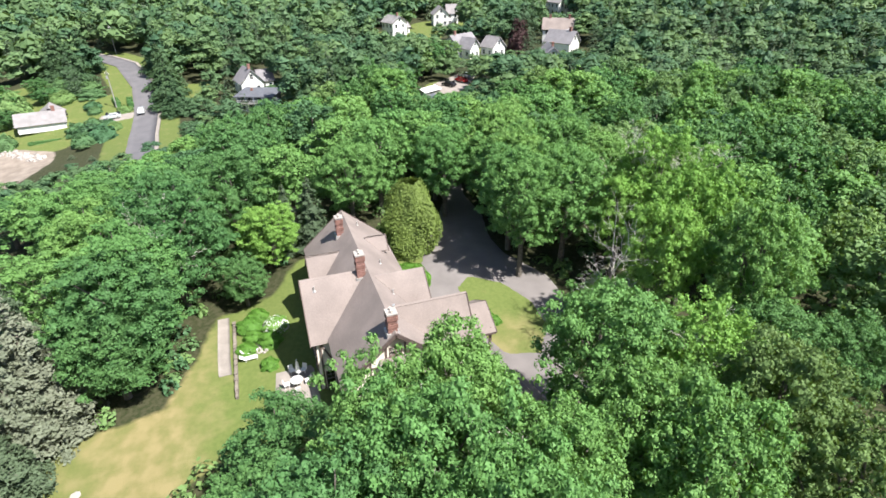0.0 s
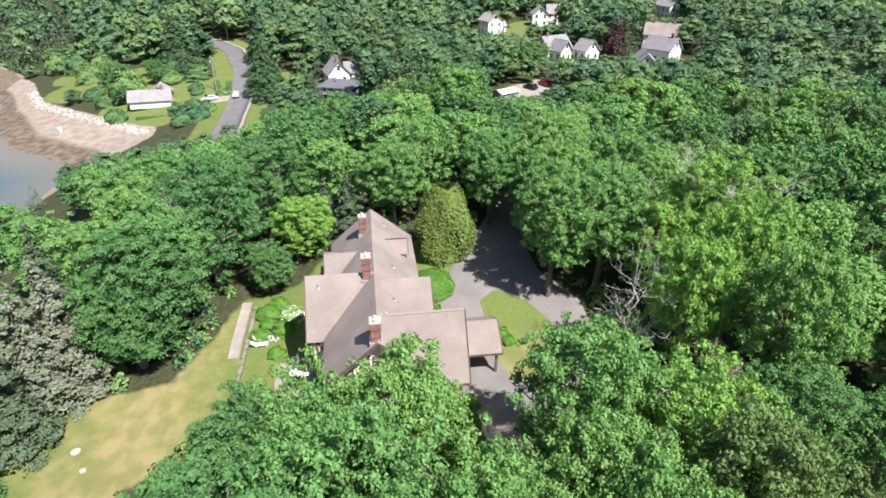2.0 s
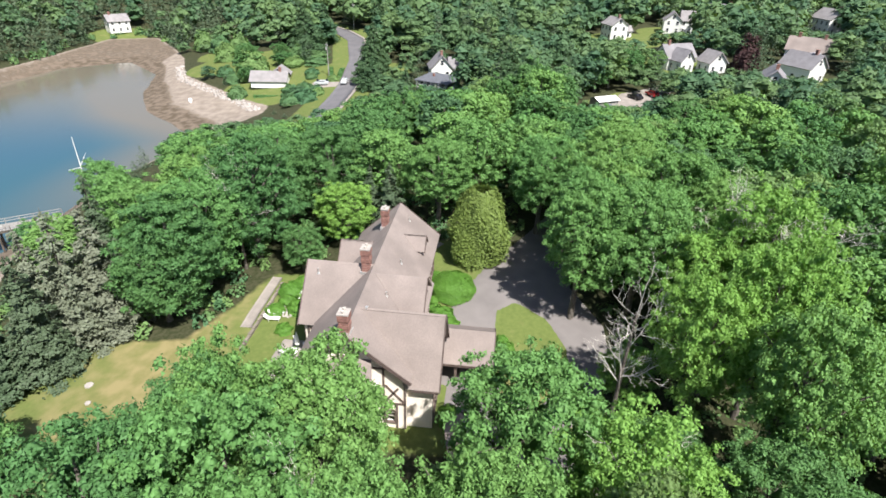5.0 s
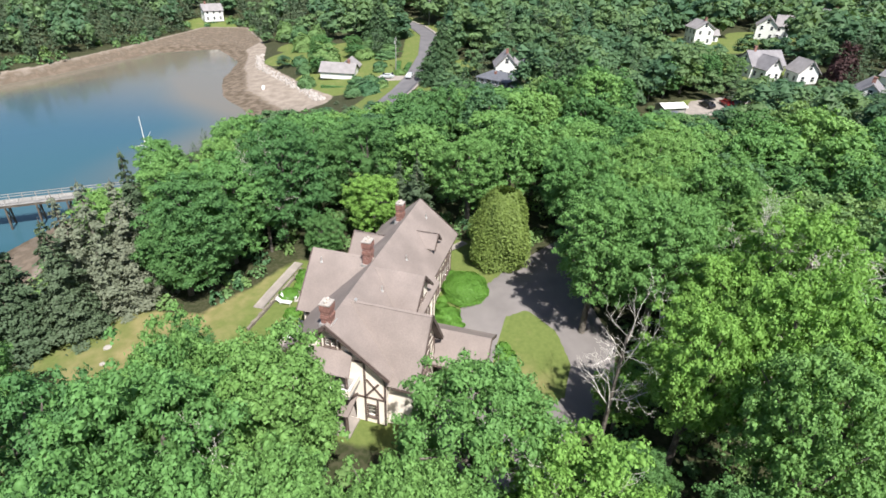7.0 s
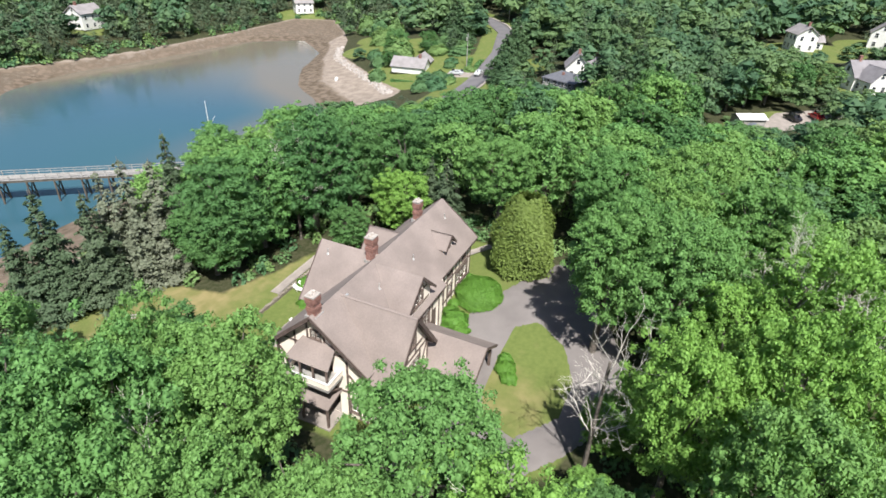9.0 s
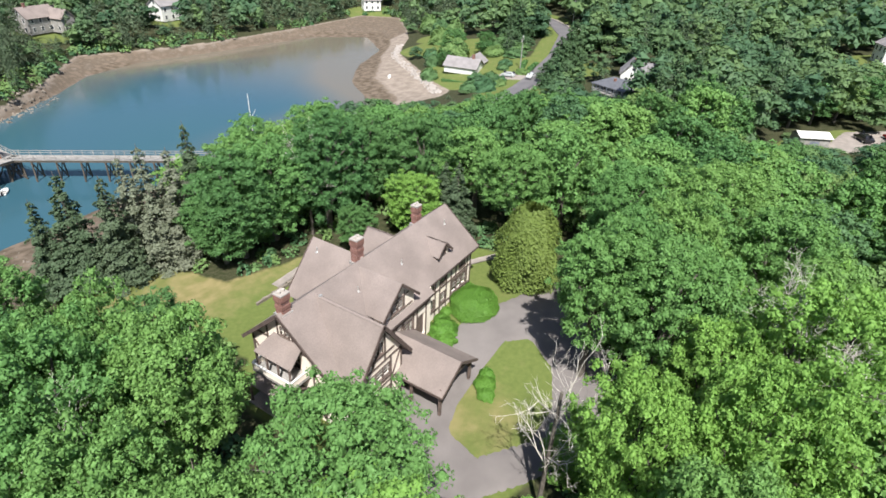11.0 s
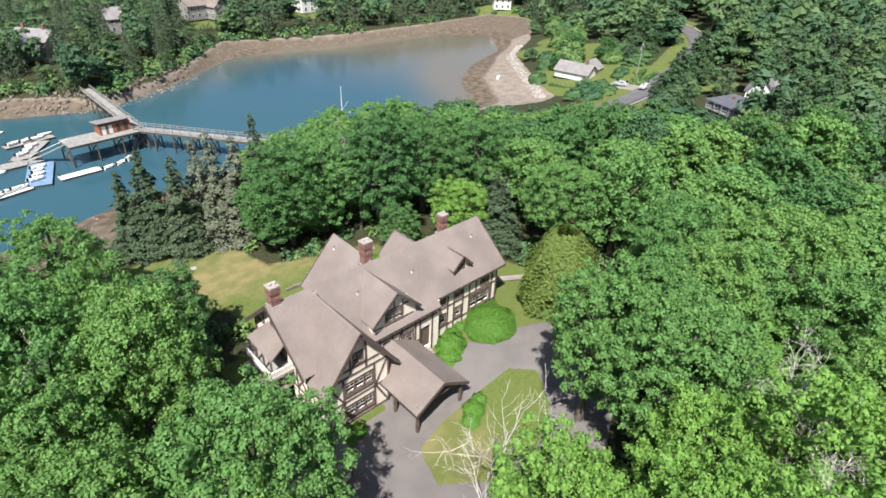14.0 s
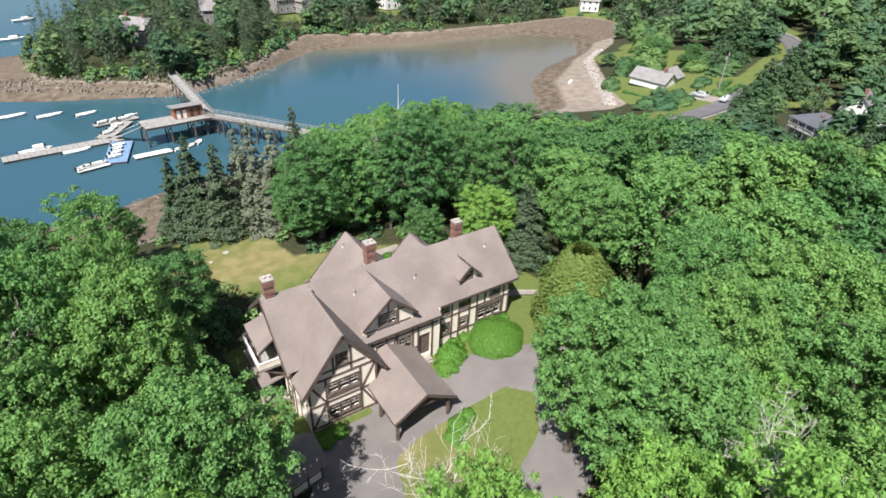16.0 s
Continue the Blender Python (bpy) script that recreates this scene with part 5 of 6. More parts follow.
hedge = plant("round_hedge", shrub(2, 3.1, 2.3, 22000, 0.075), LEAF_HEDGE, "large clipped round bright green bush", "bush", (22.6, -7.4, ground_z(22.6, -7.4)))
hedge.scale = (1.0, 0.95, 1.0)
small = None
for n, (x, y, r, h) in enumerate([(17.2, -6.6, 1.6, 1.5), (16.0, -7.6, 1.3, 1.2), (18.4, -5.6, 1.0, 1.0), (12.9, -14.4, 1.1, 1.1), (11.9, -15.1, 0.9, 0.9), (14.2, -13.9, 0.8, 0.9), (20.5, 13.2, 1.5, 1.3), (22.2, 12.2, 1.3, 1.1), (18.4, 13.0, 1.1, 1.0),
                                  (17.0, 11.0, 1.4, 1.2), (13.0, 11.4, 1.0, 1.0), (1.6, -9.2, 1.0, 0.8), (3.2, -8.9, 0.9, 0.7), (24.6, -5.2, 0.8, 0.7), (25.6, -5.0, 0.7, 0.6), (20.0, -5.2, 0.7, 0.7), (16.4, 13.8, 1.2, 0.9)]):
    if small is None:
        small = t = plant("garden_shrub", shrub(7, 1.3, 1.2, 5000, 0.085, 0.13), LEAF_HEDGE, "rounded leafy green garden shrub", "shrub", (x, y, 0), "shrubs round the house")
    else:
        t = copy_thing(small, Matrix())
    t.matrix_world = pose(x, y, ground_z(x, y) - 0.05, 0, 0, 40 * n) @ Matrix.Diagonal((r / 1.3, r / 1.3, h / 1.2, 1))

# cedar: dense, flat-topped cone with several leaders
rc = np.random.default_rng(21)
n = 24000
f = rc.uniform(0, 1, n) ** 0.8
az = rc.uniform(0, 2 * math.pi, n)
wobble = 1 + 0.13 * np.sin(3 * az + 5 * f) + 0.09 * np.sin(7 * az - 9 * f)
rad_c = 3.9 * np.clip(0.86 + 0.5 * f - 0.98 * f ** 2.6, 0.1, 1.2) * wobble * rc.uniform(0.82, 1.02, n)
pos_c = np.stack([np.cos(az) * rad_c, np.sin(az) * rad_c, 0.3 + f * 10.4 + rc.normal(size=n) * 0.15], 1)
out_c = np.stack([np.cos(az), np.sin(az), np.full(n, 0.5)], 1)
core_v, core_f = lump_core(rc, np.array([[0, 0, 0.0]]), np.array([1.0]), 1.0)
cedar = plant("cedar_tree", (Geo().tube([(0, 0, -0.3), (0, 0, 8)], [0.35, 0.1], 8), (leaf_quads(rc, pos_c, out_c, 0.15, 0.5, 0.6, True), (core_v * np.array([3.1, 3.1, 5.6]) + np.array([0, 0, 4.9]), core_f))), LEAF_CEDAR,
              "dense olive-green cone-shaped cedar beside the lawn", "tree", (30.6, -10.2, ground_z(30.6, -10.2)))

bare = thing("dead_tree", "bleached leafless dead tree beside the drive", "tree", (3.5, -24.5, ground_z(3.5, -24.5)))
stem, limbs = dead_tree(3, 19.2, 0.72, 9, 4)
part("trunk", stem, BARK, bare, "grey-brown bark")
part("bare_branch", limbs, DEADWOOD, bare)
for n, (seed, x, y, h, z) in enumerate([(8, 16.6, -37.4, 21.6, 1), (12, 25.0, 21.2, 17.6, 0), (19, 19.0, -35.6, 19.0, 1), (23, 13.0, -40.5, 20.5, 1), (27, -12.3, -21.0, 15.6, 0), (29, -18.2, -1.6, 18.8, 0)]):
    t = thing("dead_tree", "grey bare branches of a dying tree among green crowns", "tree", (x, y, ground_z(x, y)), 30 * n)
    stem, limbs = dead_tree(seed, h, 0.7, 6)
    part("trunk", stem, BARK, t, "grey-brown bark")
    part("bare_branch", limbs, DEADWOOD, t)

# terrace furniture
tz = ground_z(9.5, 8.8) + 0.12
umbrella = thing("parasol", "closed white canvas parasol on the terrace", "parasol", (9.9, 8.6, tz))
part("pole", Geo().tube([(0, 0, 0), (0, 0, 2.6)], [0.03, 0.03], 8), WHITE, umbrella)
part("canopy", Geo().tube([(0, 0, 0.95), (0, 0, 1.3), (0, 0, 2.1), (0, 0, 2.55)], [0.28, 0.24, 0.14, 0.03], 10), CANVAS, umbrella)
part("base", Geo().tube([(0, 0, 0), (0, 0, 0.1)], [0.3, 0.28], 14), CAPSTONE, umbrella)
table = thing("patio_table", "white round patio table", "table", (8.9, 8.9, tz))
part("tabletop", Geo().tube([(0, 0, 0.70), (0, 0, 0.75)], [0.65, 0.65], 18), WHITE, table)
for a in range(4):
    part("leg", Geo().beam((0.4 * math.cos(a * 1.571), 0.4 * math.sin(a * 1.571), 0), (0.3 * math.cos(a * 1.571), 0.3 * math.sin(a * 1.571), 0.7), 0.05, 0.05), WHITE, table)


def lounge_chair():
    c = thing("patio_chair", "white patio chair on the terrace", "chair", (0, 0, 0), 0, "chairs on the terrace")
    part("seat", Geo().box(-0.27, 0.27, -0.25, 0.3, 0.40, 0.46), WHITE, c)
    part("backrest", Geo().beam((0, 0.28, 0.45), (0, 0.42, 0.95), 0.5, 0.05, (0, 1, 0)), WHITE, c)
    for x in (-0.23, 0.23):
        for y in (-0.2, 0.25):
            part("leg", Geo().box(x - 0.025, x + 0.025, y - 0.025, y + 0.025, 0, 0.4), WHITE, c)
    return c


chair = lounge_chair()
chair.matrix_world = pose(8.9, 9.9, tz, 0, 0, 0)
for x, y, r in ((7.8, 8.9, 90), (8.9, 7.8, 180), (10.9, 9.2, -70), (10.7, 8.0, -120)):
    copy_thing(chair, pose(x, y, tz, 0, 0, r))

# outbuilding under the tree
shed = thing("outbuilding", "small half-timbered outbuilding with a shingle roof", "outbuilding", (-2.4, -11.4, ground_z(-2.4, -11.4) - 0.1), 12)
part("wall", Geo().box(-2.2, 2.2, -1.6, 1.6, 0, 2.5), STUCCO, shed)
for sgn in (-1, 1):
    part("roof", Geo().slab([(-2.6, 0, 4.2), (2.6, 0, 4.2), (2.6, sgn * 2.1, 2.3), (-2.6, sgn * 2.1, 2.3)], 0.15), SHINGLE, shed)
    part("gable", Geo().add([(sgn * 2.2, -1.6, 2.5), (sgn * 2.2, 1.6, 2.5), (sgn * 2.2, 0, 3.95), (sgn * 2.05, -1.6, 2.5), (sgn * 2.05, 1.6, 2.5), (sgn * 2.05, 0, 3.95)], [(0, 1, 2), (5, 4, 3), (0, 2, 5, 3), (1, 4, 5, 2), (0, 3, 4, 1)]), STUCCO, shed)
for x in (-2.1, -0.75, 0.75, 2.1):
    part("timber", Geo().box(x - 0.09, x + 0.09, -1.66, -1.6, 0, 2.5), TIMBER, shed)
for z in (0.3, 1.4, 2.4):
    part("timber", Geo().box(-2.2, 2.2, -1.665, -1.605, z - 0.08, z + 0.08), TIMBER, shed)


# ---- neighbours ----
def simple_house(x, y, w, d, h, rise, rz, wall, rf, label, storeys=2, chimneys=1, sink=0.3, ell=None, dormers=0):
    """A gabled house: ridge along its own x; windows on all sides; an optional ell (w, d, h, rise, offset)."""
    b = thing("house", label, "house", (x, y, ground_z(x, y) - sink), rz, "neighbouring houses")

    def block(cx, cy, w, d, h, rise, turn):
        m = pose(cx, cy, 0, 0, 0, turn)
        part("wall", Geo().box(-w / 2, w / 2, -d / 2, d / 2, 0, h, m), wall, b)
        for sg in (-1, 1):
            part("gable", Geo().add([m @ Vector(p) for p in ((sg * w / 2, -d / 2, h), (sg * w / 2, d / 2, h), (sg * w / 2, 0, h + rise * 0.97), (sg * (w / 2 - 0.2), -d / 2, h), (sg * (w / 2 - 0.2), d / 2, h), (sg * (w / 2 - 0.2), 0, h + rise * 0.97))],
                                    [(0, 1, 2), (5, 4, 3), (0, 2, 5, 3), (1, 4, 5, 2)]), wall, b)
            o = 0.5
            part("roof", Geo().slab([m @ Vector(p) for p in ((-w / 2 - o, 0, h + rise + 0.12), (w / 2 + o, 0, h + rise + 0.12), (w / 2 + o, sg * (d / 2 + o), h - rise * o * 2 / d + 0.12), (-w / 2 - o, sg * (d / 2 + o), h - rise * o * 2 / d + 0.12))], 0.22), rf, b)
        n = max(2, int(w / 2.6))
        for st in range(storeys):
            z0 = 0.9 + st * 2.8
            if z0 + 1.4 > h:
                break
            for k in range(n):
                wx = -w / 2 + w * (k + 0.5) / n
                for sg in (-1, 1):
                    pane_on(b, m, wx, sg * d / 2, z0, sg, "x")
            for k in (-0.25, 0.25):
                for sg in (-1, 1):
                    pane_on(b, m, k * d, sg * w / 2, z0, sg, "y")
        for sg in (-1, 1):
            if rise > 2:
                pane_on(b, m, 0, sg * w / 2, h + rise * 0.2, sg, "y")

    block(0, 0, w, d, h, rise, 0)
    if ell:
        block(ell[4], -d / 2 - ell[1] / 2 + 0.5 if len(ell) < 6 else ell[5], ell[0], ell[1], ell[2], ell[3], 90 if len(ell) < 7 else ell[6])
    for k in range(chimneys):
        cx = (-0.3 + 0.6 * k) * w
        part("chimney", Geo().box(cx - 0.4, cx + 0.4, -0.35, 0.35, h + rise * 0.5, h + rise + 1.1).box(cx - 0.47, cx + 0.47, -0.42, 0.42, h + rise + 1.1, h + rise + 1.25), BRICK, b)
    return b


def pane_on(b, m, a, off, z0, sg, axis, w=0.95, h=1.35):
    at = new("window")
    at.parent = b
    turn = {("x", -1): 0, ("x", 1): 180, ("y", 1): 90, ("y", -1): -90}[(axis, sg)]
    at.matrix_local = m @ (pose(a, off, z0, 0, 0, turn) if axis == "x" else pose(off, a, z0, 0, 0, turn))
    f = Geo().box(-w / 2 - 0.09, w / 2 + 0.09, -0.07, 0.0, h, h + 0.1).box(-w / 2 - 0.09, w / 2 + 0.09, -0.09, 0.0, -0.1, 0).box(-w / 2 - 0.09, -w / 2, -0.07, 0, 0, h).box(w / 2, w / 2 + 0.09, -0.07, 0, 0, h).box(-w / 2, w / 2, -0.05, 0, h / 2 - 0.03, h / 2 + 0.03)
    part("frame", f, WHITE, at)
    part("pane", Geo().box(-w / 2, w / 2, -0.03, 0.0, 0, h), DARKGLASS, at)


DARKGLASS = material("dark_window_pane", (0.03, 0.035, 0.045), 0.08, 0.2, 1, 4, 0.0, 0.0, 0.6)
simple_house(138, 63, 11, 7.4, 2.2, 2.3, 100, WHITE, PALEROOF, "low white cottage with a pale grey roof by the beach", 1, 1, 0.2, (6, 6, 2.6, 2.2, -2.0))
simple_house(203, -54, 8, 7, 5.8, 2.4, 20, WHITE, PALEROOF, "tall white clapboard house with a grey roof", 2, 1, 0.3, (6, 4, 3.2, 1.6, 2.0))
simple_house(219, -80, 7.5, 7, 5.4, 3.0, -10, WHITE, PALEROOF, "white house with a steep pale roof", 2, 0, 0.3, (5, 5, 5.8, 3.2, 0))
simple_house(156, -66, 11, 7, 3.8, 3.4, -62, WHITE, GREYROOF, "white house with arched gable and dark grey roof", 2, 1, 0.3, (5.5, 5, 3.7, 3.0, -2.0))
simple_house(142, -99, 10, 7, 4.6, 3.4, 30, WHITE, GREYROOF, "white gabled house with grey shingle roof among trees", 2, 1, 0.3, (5.5, 5, 4.4, 3.0, 2.0))
simple_house(160, -108, 12, 8, 5.6, 3.4, 60, WHITE, SHINGLE, "brown-roofed house behind tall trees", 2, 2)
simple_house(224, -144, 12, 9, 6, 3.4, 10, WHITE, PALEROOF, "white house at the edge of the woods", 2, 1)
simple_house(236, -104, 12, 9, 6, 3.4, 40, WHITE, GREYROOF, "far white house among the trees", 2, 1)
simple_house(246, -60, 10, 8, 6, 3, 0, WHITE, PALEROOF, "far white house with a pale roof", 2, 1)
simple_house(139, 8, 7, 6.5, 3.6, 3.4, 15, WHITE, GREYROOF, "white house with a steep grey roof", 2, 1, 0.3, (4, 4, 3.4, 2.6, 0))
simple_house(222, 171, 9, 7, 5.2, 2.6, -40, WHITE, PALEROOF, "small white house at the head of the cove", 2, 1, 0)
simple_house(12, 163, 10.5, 7, 5.4, 2.6, -50, DECK, PALEROOF, "grey shingled house among spruces on the point", 2, 2, 0, (5.5, 5, 5.0, 2.2, -2))
simple_house(40, 186, 8, 7, 5.2, 3.0, 0, DECK, PALEROOF, "grey shingled cottage on the point", 2, 1, 0)
simple_house(74, 200, 15, 8, 5.4, 3.0, 12, DECK, SHINGLE, "brown shingled house with a deck above the cove", 2, 1, 0, (7, 5, 5, 2.6, 3))
simple_house(121, 198, 10, 8, 6.0, 2.6, 5, WHITE, PALEROOF, "white clapboard house above the far shore", 2, 1, 0)
simple_house(150, -76, 6, 6, 3.6, 3.0, 20, WHITE, PALEROOF, "small white outbuilding with a steep pale roof", 1, 0)
simple_house(120, -82, 11, 8, 5, 3.4, -20, WHITE, GREYROOF, "grey-roofed white house among the trees", 2, 1)

# modern blue-grey house
DARKROOF = material("dark_slate", (0.115, 0.12, 0.14), 0.7, 0.15, 1, 8, 0.1)
modern = thing("house", "blue-grey modern house with a balcony and flat grey roof", "house", (119, 6.0, ground_z(119, 6) - 0.2), -22, "neighbouring houses")
part("wall", Geo().box(-5, 5, -7, 7, 0, 4.8), BLUEGREY, modern)
part("roof", Geo().slab([(-6.4, -8, 5.1), (6, -8, 5.7), (6, 8, 5.7), (-6.4, 8, 5.1)], 0.3), DARKROOF, modern)
part("balcony", Geo().box(-6.6, -5, -7, 7, 2.7, 2.9), DECK, modern)
for y in (-6.8, -3.4, 0, 3.4, 6.8):
    part("post", Geo().box(-6.5, -6.3, y - 0.1, y + 0.1, 0, 5.0), BLUEGREY, modern)
part("railing", Geo().beam((-6.5, -7, 3.8), (-6.5, 7, 3.8), 0.08, 0.08).beam((-6.5, -7, 3.35), (-6.5, 7, 3.35), 0.05, 0.05), WHITE, modern)
for y in (-5, -2, 2, 5):
    for z in (0.6, 3.0):
        pane_on(modern, Matrix(), y, -5, z, -1, "y", 1.8, 1.7)
part("chimney", Geo().box(1, 1.8, 3, 3.8, 5, 6.3), BRICK, modern)
modern.scale = (0.72, 0.66, 0.8)
# white-roofed store by the parking area
store = thing("store_shed", "long low shed with a bright white metal roof", "shed", (107, -37.5, ground_z(107, -37.5) - 0.2), -60)
part("wall", Geo().box(-4, 4, -2.3, 2.3, 0, 3.2), DECK, store)
part("door", Geo().box(-1.2, 1.2, -2.36, -2.3, 0, 2.2), BLUEGREY, store)
for sg in (-1, 1):
    part("roof", Geo().slab([(-4.4, 0, 4.1), (4.4, 0, 4.1), (4.4, sg * 2.8, 3.1), (-4.4, sg * 2.8, 3.1)], 0.12), WHITE, store)

store.scale = (0.75, 0.8, 0.8)


def car(x, y, rz, paint, label):
    c = thing("car", label, "car", (x, y, ground_z(x, y) + 0.13), rz, "parked cars")
    g = Geo()
    prof = [(-2.15, 0.35), (2.15, 0.35), (2.2, 0.75), (1.25, 0.92), (0.6, 1.42), (-1.2, 1.45), (-1.95, 0.98), (-2.2, 0.9)]
    vs = [(px_, s * (0.88 if pz_ < 1 else 0.7), pz_) for s in (-1, 1) for px_, pz_ in prof]
    k = len(prof)
    g.add(vs, [tuple(range(k)), tuple(range(2 * k - 1, k - 1, -1))] + [((i + 1) % k, i, k + i, k + (i + 1) % k) for i in range(k)])
    part("body", g, paint, c)
    part("windscreen", Geo().beam((1.22, 0, 0.96), (0.64, 0, 1.39), 1.35, 0.03, (0, 1, 0)), DARKGLASS, c)
    part("rear_window", Geo().beam((-1.28, 0, 1.41), (-1.9, 0, 1.02), 1.35, 0.03, (0, 1, 0)), DARKGLASS, c)
    for s in (-1, 1):
        part("side_window", Geo().box(-1.2, 0.7, s * 0.80 - 0.02, s * 0.80 + 0.02, 1.0, 1.34), DARKGLASS, c)
        for wx_ in (-1.35, 1.35):
            w = new("wheel")
            w.parent = c
            part("tyre", Geo().tube([(wx_, s * 0.78, 0.32), (wx_, s * 0.92, 0.32)], [0.32, 0.32], 14), RUBBER, w)
            part("rim", Geo().tube([(wx_, s * 0.90, 0.32), (wx_, s * 0.935, 0.32)], [0.18, 0.18], 10), METAL, w)
        part("headlight", Geo().box(2.12, 2.2, s * 0.62 - 0.15, s * 0.62 + 0.15, 0.62, 0.75), CANVAS, c)
    return c


car(137, 38.2, 184, CARPAINT, "silver car driving down the shore road")
car(136.3, 45.6, 100, CARPAINT, "pale silver car parked beside the cottage")
car(116, -47, 30, BLACKPAINT, "dark car on the gravel parking area")
car(119, -52, 20, REDPAINT, "red car on the gravel parking area")
car(123, -55.5, 25, CARPAINT, "silver car on the gravel parking area")


def utility_pole(x, y, h=10.5):
    p = thing("utility_pole", "grey wooden utility pole beside the road", "pole", (x, y, ground_z(x, y)), 40, "poles along the road")
    part("post", Geo().tube([(0, 0, -0.3), (0, 0, h)], [0.17, 0.11], 8), DECK, p)
    part("crossarm", Geo().box(-1.1, 1.1, -0.06, 0.06, h - 0.9, h - 0.75), DECK, p)
    for x_ in (-0.9, -0.3, 0.3, 0.9):
        part("insulator", Geo().tube([(x_, 0, h - 0.75), (x_, 0, h - 0.55)], [0.05, 0.05], 6), WHITE, p)
    part("transformer", Geo().tube([(0, 0.35, h - 2.2), (0, 0.35, h - 1.3)], [0.24, 0.24], 10), METAL, p)
    return p


for x, y in ((144.7, 45.6), (158.9, 32.6), (209, 53.5)):
    utility_pole(x, y)

flag = thing("flagpole", "white flagpole with a yard and gaff on the shore", "flagpole", (49.3, 62.4, ground_z(49.3, 62.4)))
part("mast", Geo().tube([(0, 0, -0.2), (0, 0, 5), (0, 0, 12.2)], [0.14, 0.11, 0.05], 8), WHITE, flag)
part("yard", Geo().tube([(-1.6, 1.2, 6.6), (1.6, -1.2, 6.6)], [0.05, 0.05], 6), WHITE, flag)
part("gaff", Geo().tube([(0, 0, 6.9), (1.0, -0.9, 9.0)], [0.05, 0.03], 6), WHITE, flag)

# ---- the pier ----
pier = thing("pier", "long weathered timber pier on dark piles", "pier")
DECKZ = -2.6


def trestle(a, b, w, rails=True):
    a, b = Vector(a), Vector(b)
    d = (b - a).normalized()
    s = Vector((-d.y, d.x, 0))
    L = (b - a).length
    m = Matrix.Translation(a) @ Matrix((d, s, (0, 0, 1))).transposed().to_4x4()
    part("stringer", Geo().box(0, L, -w / 2 + 0.1, -w / 2 + 0.35, -0.55, -0.12, m).box(0, L, w / 2 - 0.35, w / 2 - 0.1, -0.55, -0.12, m), PILE, pier)
    g = Geo()
    k = 0.0
    while k < L:
        g.box(k, min(k + 0.46, L), -w / 2, w / 2, -0.12, 0, m)
        k += 0.5
    tagged(part("planks", g, DECK, pier), kind="stuff")
    n = max(2, int(L / 4.2))
    for i in range(n + 1):
        p = a + d * L * i / n
        bent = Geo()
        for sg in (-0.42, 0.42):
            q = p + s * w * sg
            bent.tube([tuple(q + s * sg * 0.8 + Vector((0, 0, -6.2))), tuple(q + Vector((0, 0, -0.2)))], [0.17, 0.15], 6)
        bent.beam(p - s * w * 0.42 + Vector((0, 0, -4.2)), p + s * w * 0.42 + Vector((0, 0, -0.7)), 0.1, 0.22)
        bent.beam(p + s * w * 0.42 + Vector((0, 0, -4.2)), p - s * w * 0.42 + Vector((0, 0, -0.7)), 0.1, 0.22)
        bent.beam(p - s * w * 0.5 + Vector((0, 0, -0.65)), p + s * w * 0.5 + Vector((0, 0, -0.65)), 0.2, 0.25)
        part("pile_bent", bent, PILE, pier)
    if rails:
        for sg in (-0.47, 0.47):
            r = Geo()
            for z in (0.55, 1.0):
                r.beam(a + s * w * sg + Vector((0, 0, z)), b + s * w * sg + Vector((0, 0, z)), 0.06, 0.1)
            for i in range(int(L / 2) + 1):
                q = a + s * w * sg + d * min(L, 2 * i)
                r.box(q.x - 0.05, q.x + 0.05, q.y - 0.05, q.y + 0.05, q.z, q.z + 1.05)
            part("railing", r, DECK, pier)


trestle((41, 61.5, DECKZ), (15.6, 94.1, DECKZ), 2.6)
trestle((15.6, 93.4, DECKZ), (14.8, 134, DECKZ), 2.4)
trestle((16.5, 95.2, DECKZ - 0.01), (1.0, 93.4, DECKZ - 0.01), 6.0, False)
hut = thing("pier_hut", "red-brown boarded hut with a grey roof on the pier", "hut", (11.2, 95.6, DECKZ), 187)
part("wall", Geo().box(-3.2, 3.2, -1.5, 1.5, 0, 2.2), HUTWOOD, hut)
part("roof", Geo().slab([(-3.7, -2.1, 2.35), (3.7, -2.1, 2.35), (3.7, 2.0, 2.8), (-3.7, 2.0, 2.8)], 0.14), PALEROOF, hut)
# the dark doorways are flat panels with the hut's inner shade as colour
for x in (-2.2, -0.6, 1.0, 2.4):
    for sg in (-1, 1):
        part("doorway", Geo().box(x - 0.4, x + 0.4, sg * 1.5 - 0.03, sg * 1.5 + 0.03, 0.1, 1.9), DARKROOM if x < 1 else WHITE, hut)
ramp = thing("gangway", "white metal gangway sloping to the floats", "gangway")
part("deck", Geo().beam((1.5, 93.0, DECKZ), (-4.4, 99.5, SEA + 0.5), 1.4, 0.15), METAL, ramp)
for sg in (-1, 1):
    part("handrail", Geo().beam((1.5 + sg * 0.5, 93.0 + sg * 0.45, DECKZ + 0.9), (-4.4 + sg * 0.5, 99.5 + sg * 0.45, SEA + 1.4), 0.05, 0.05), WHITE, ramp)


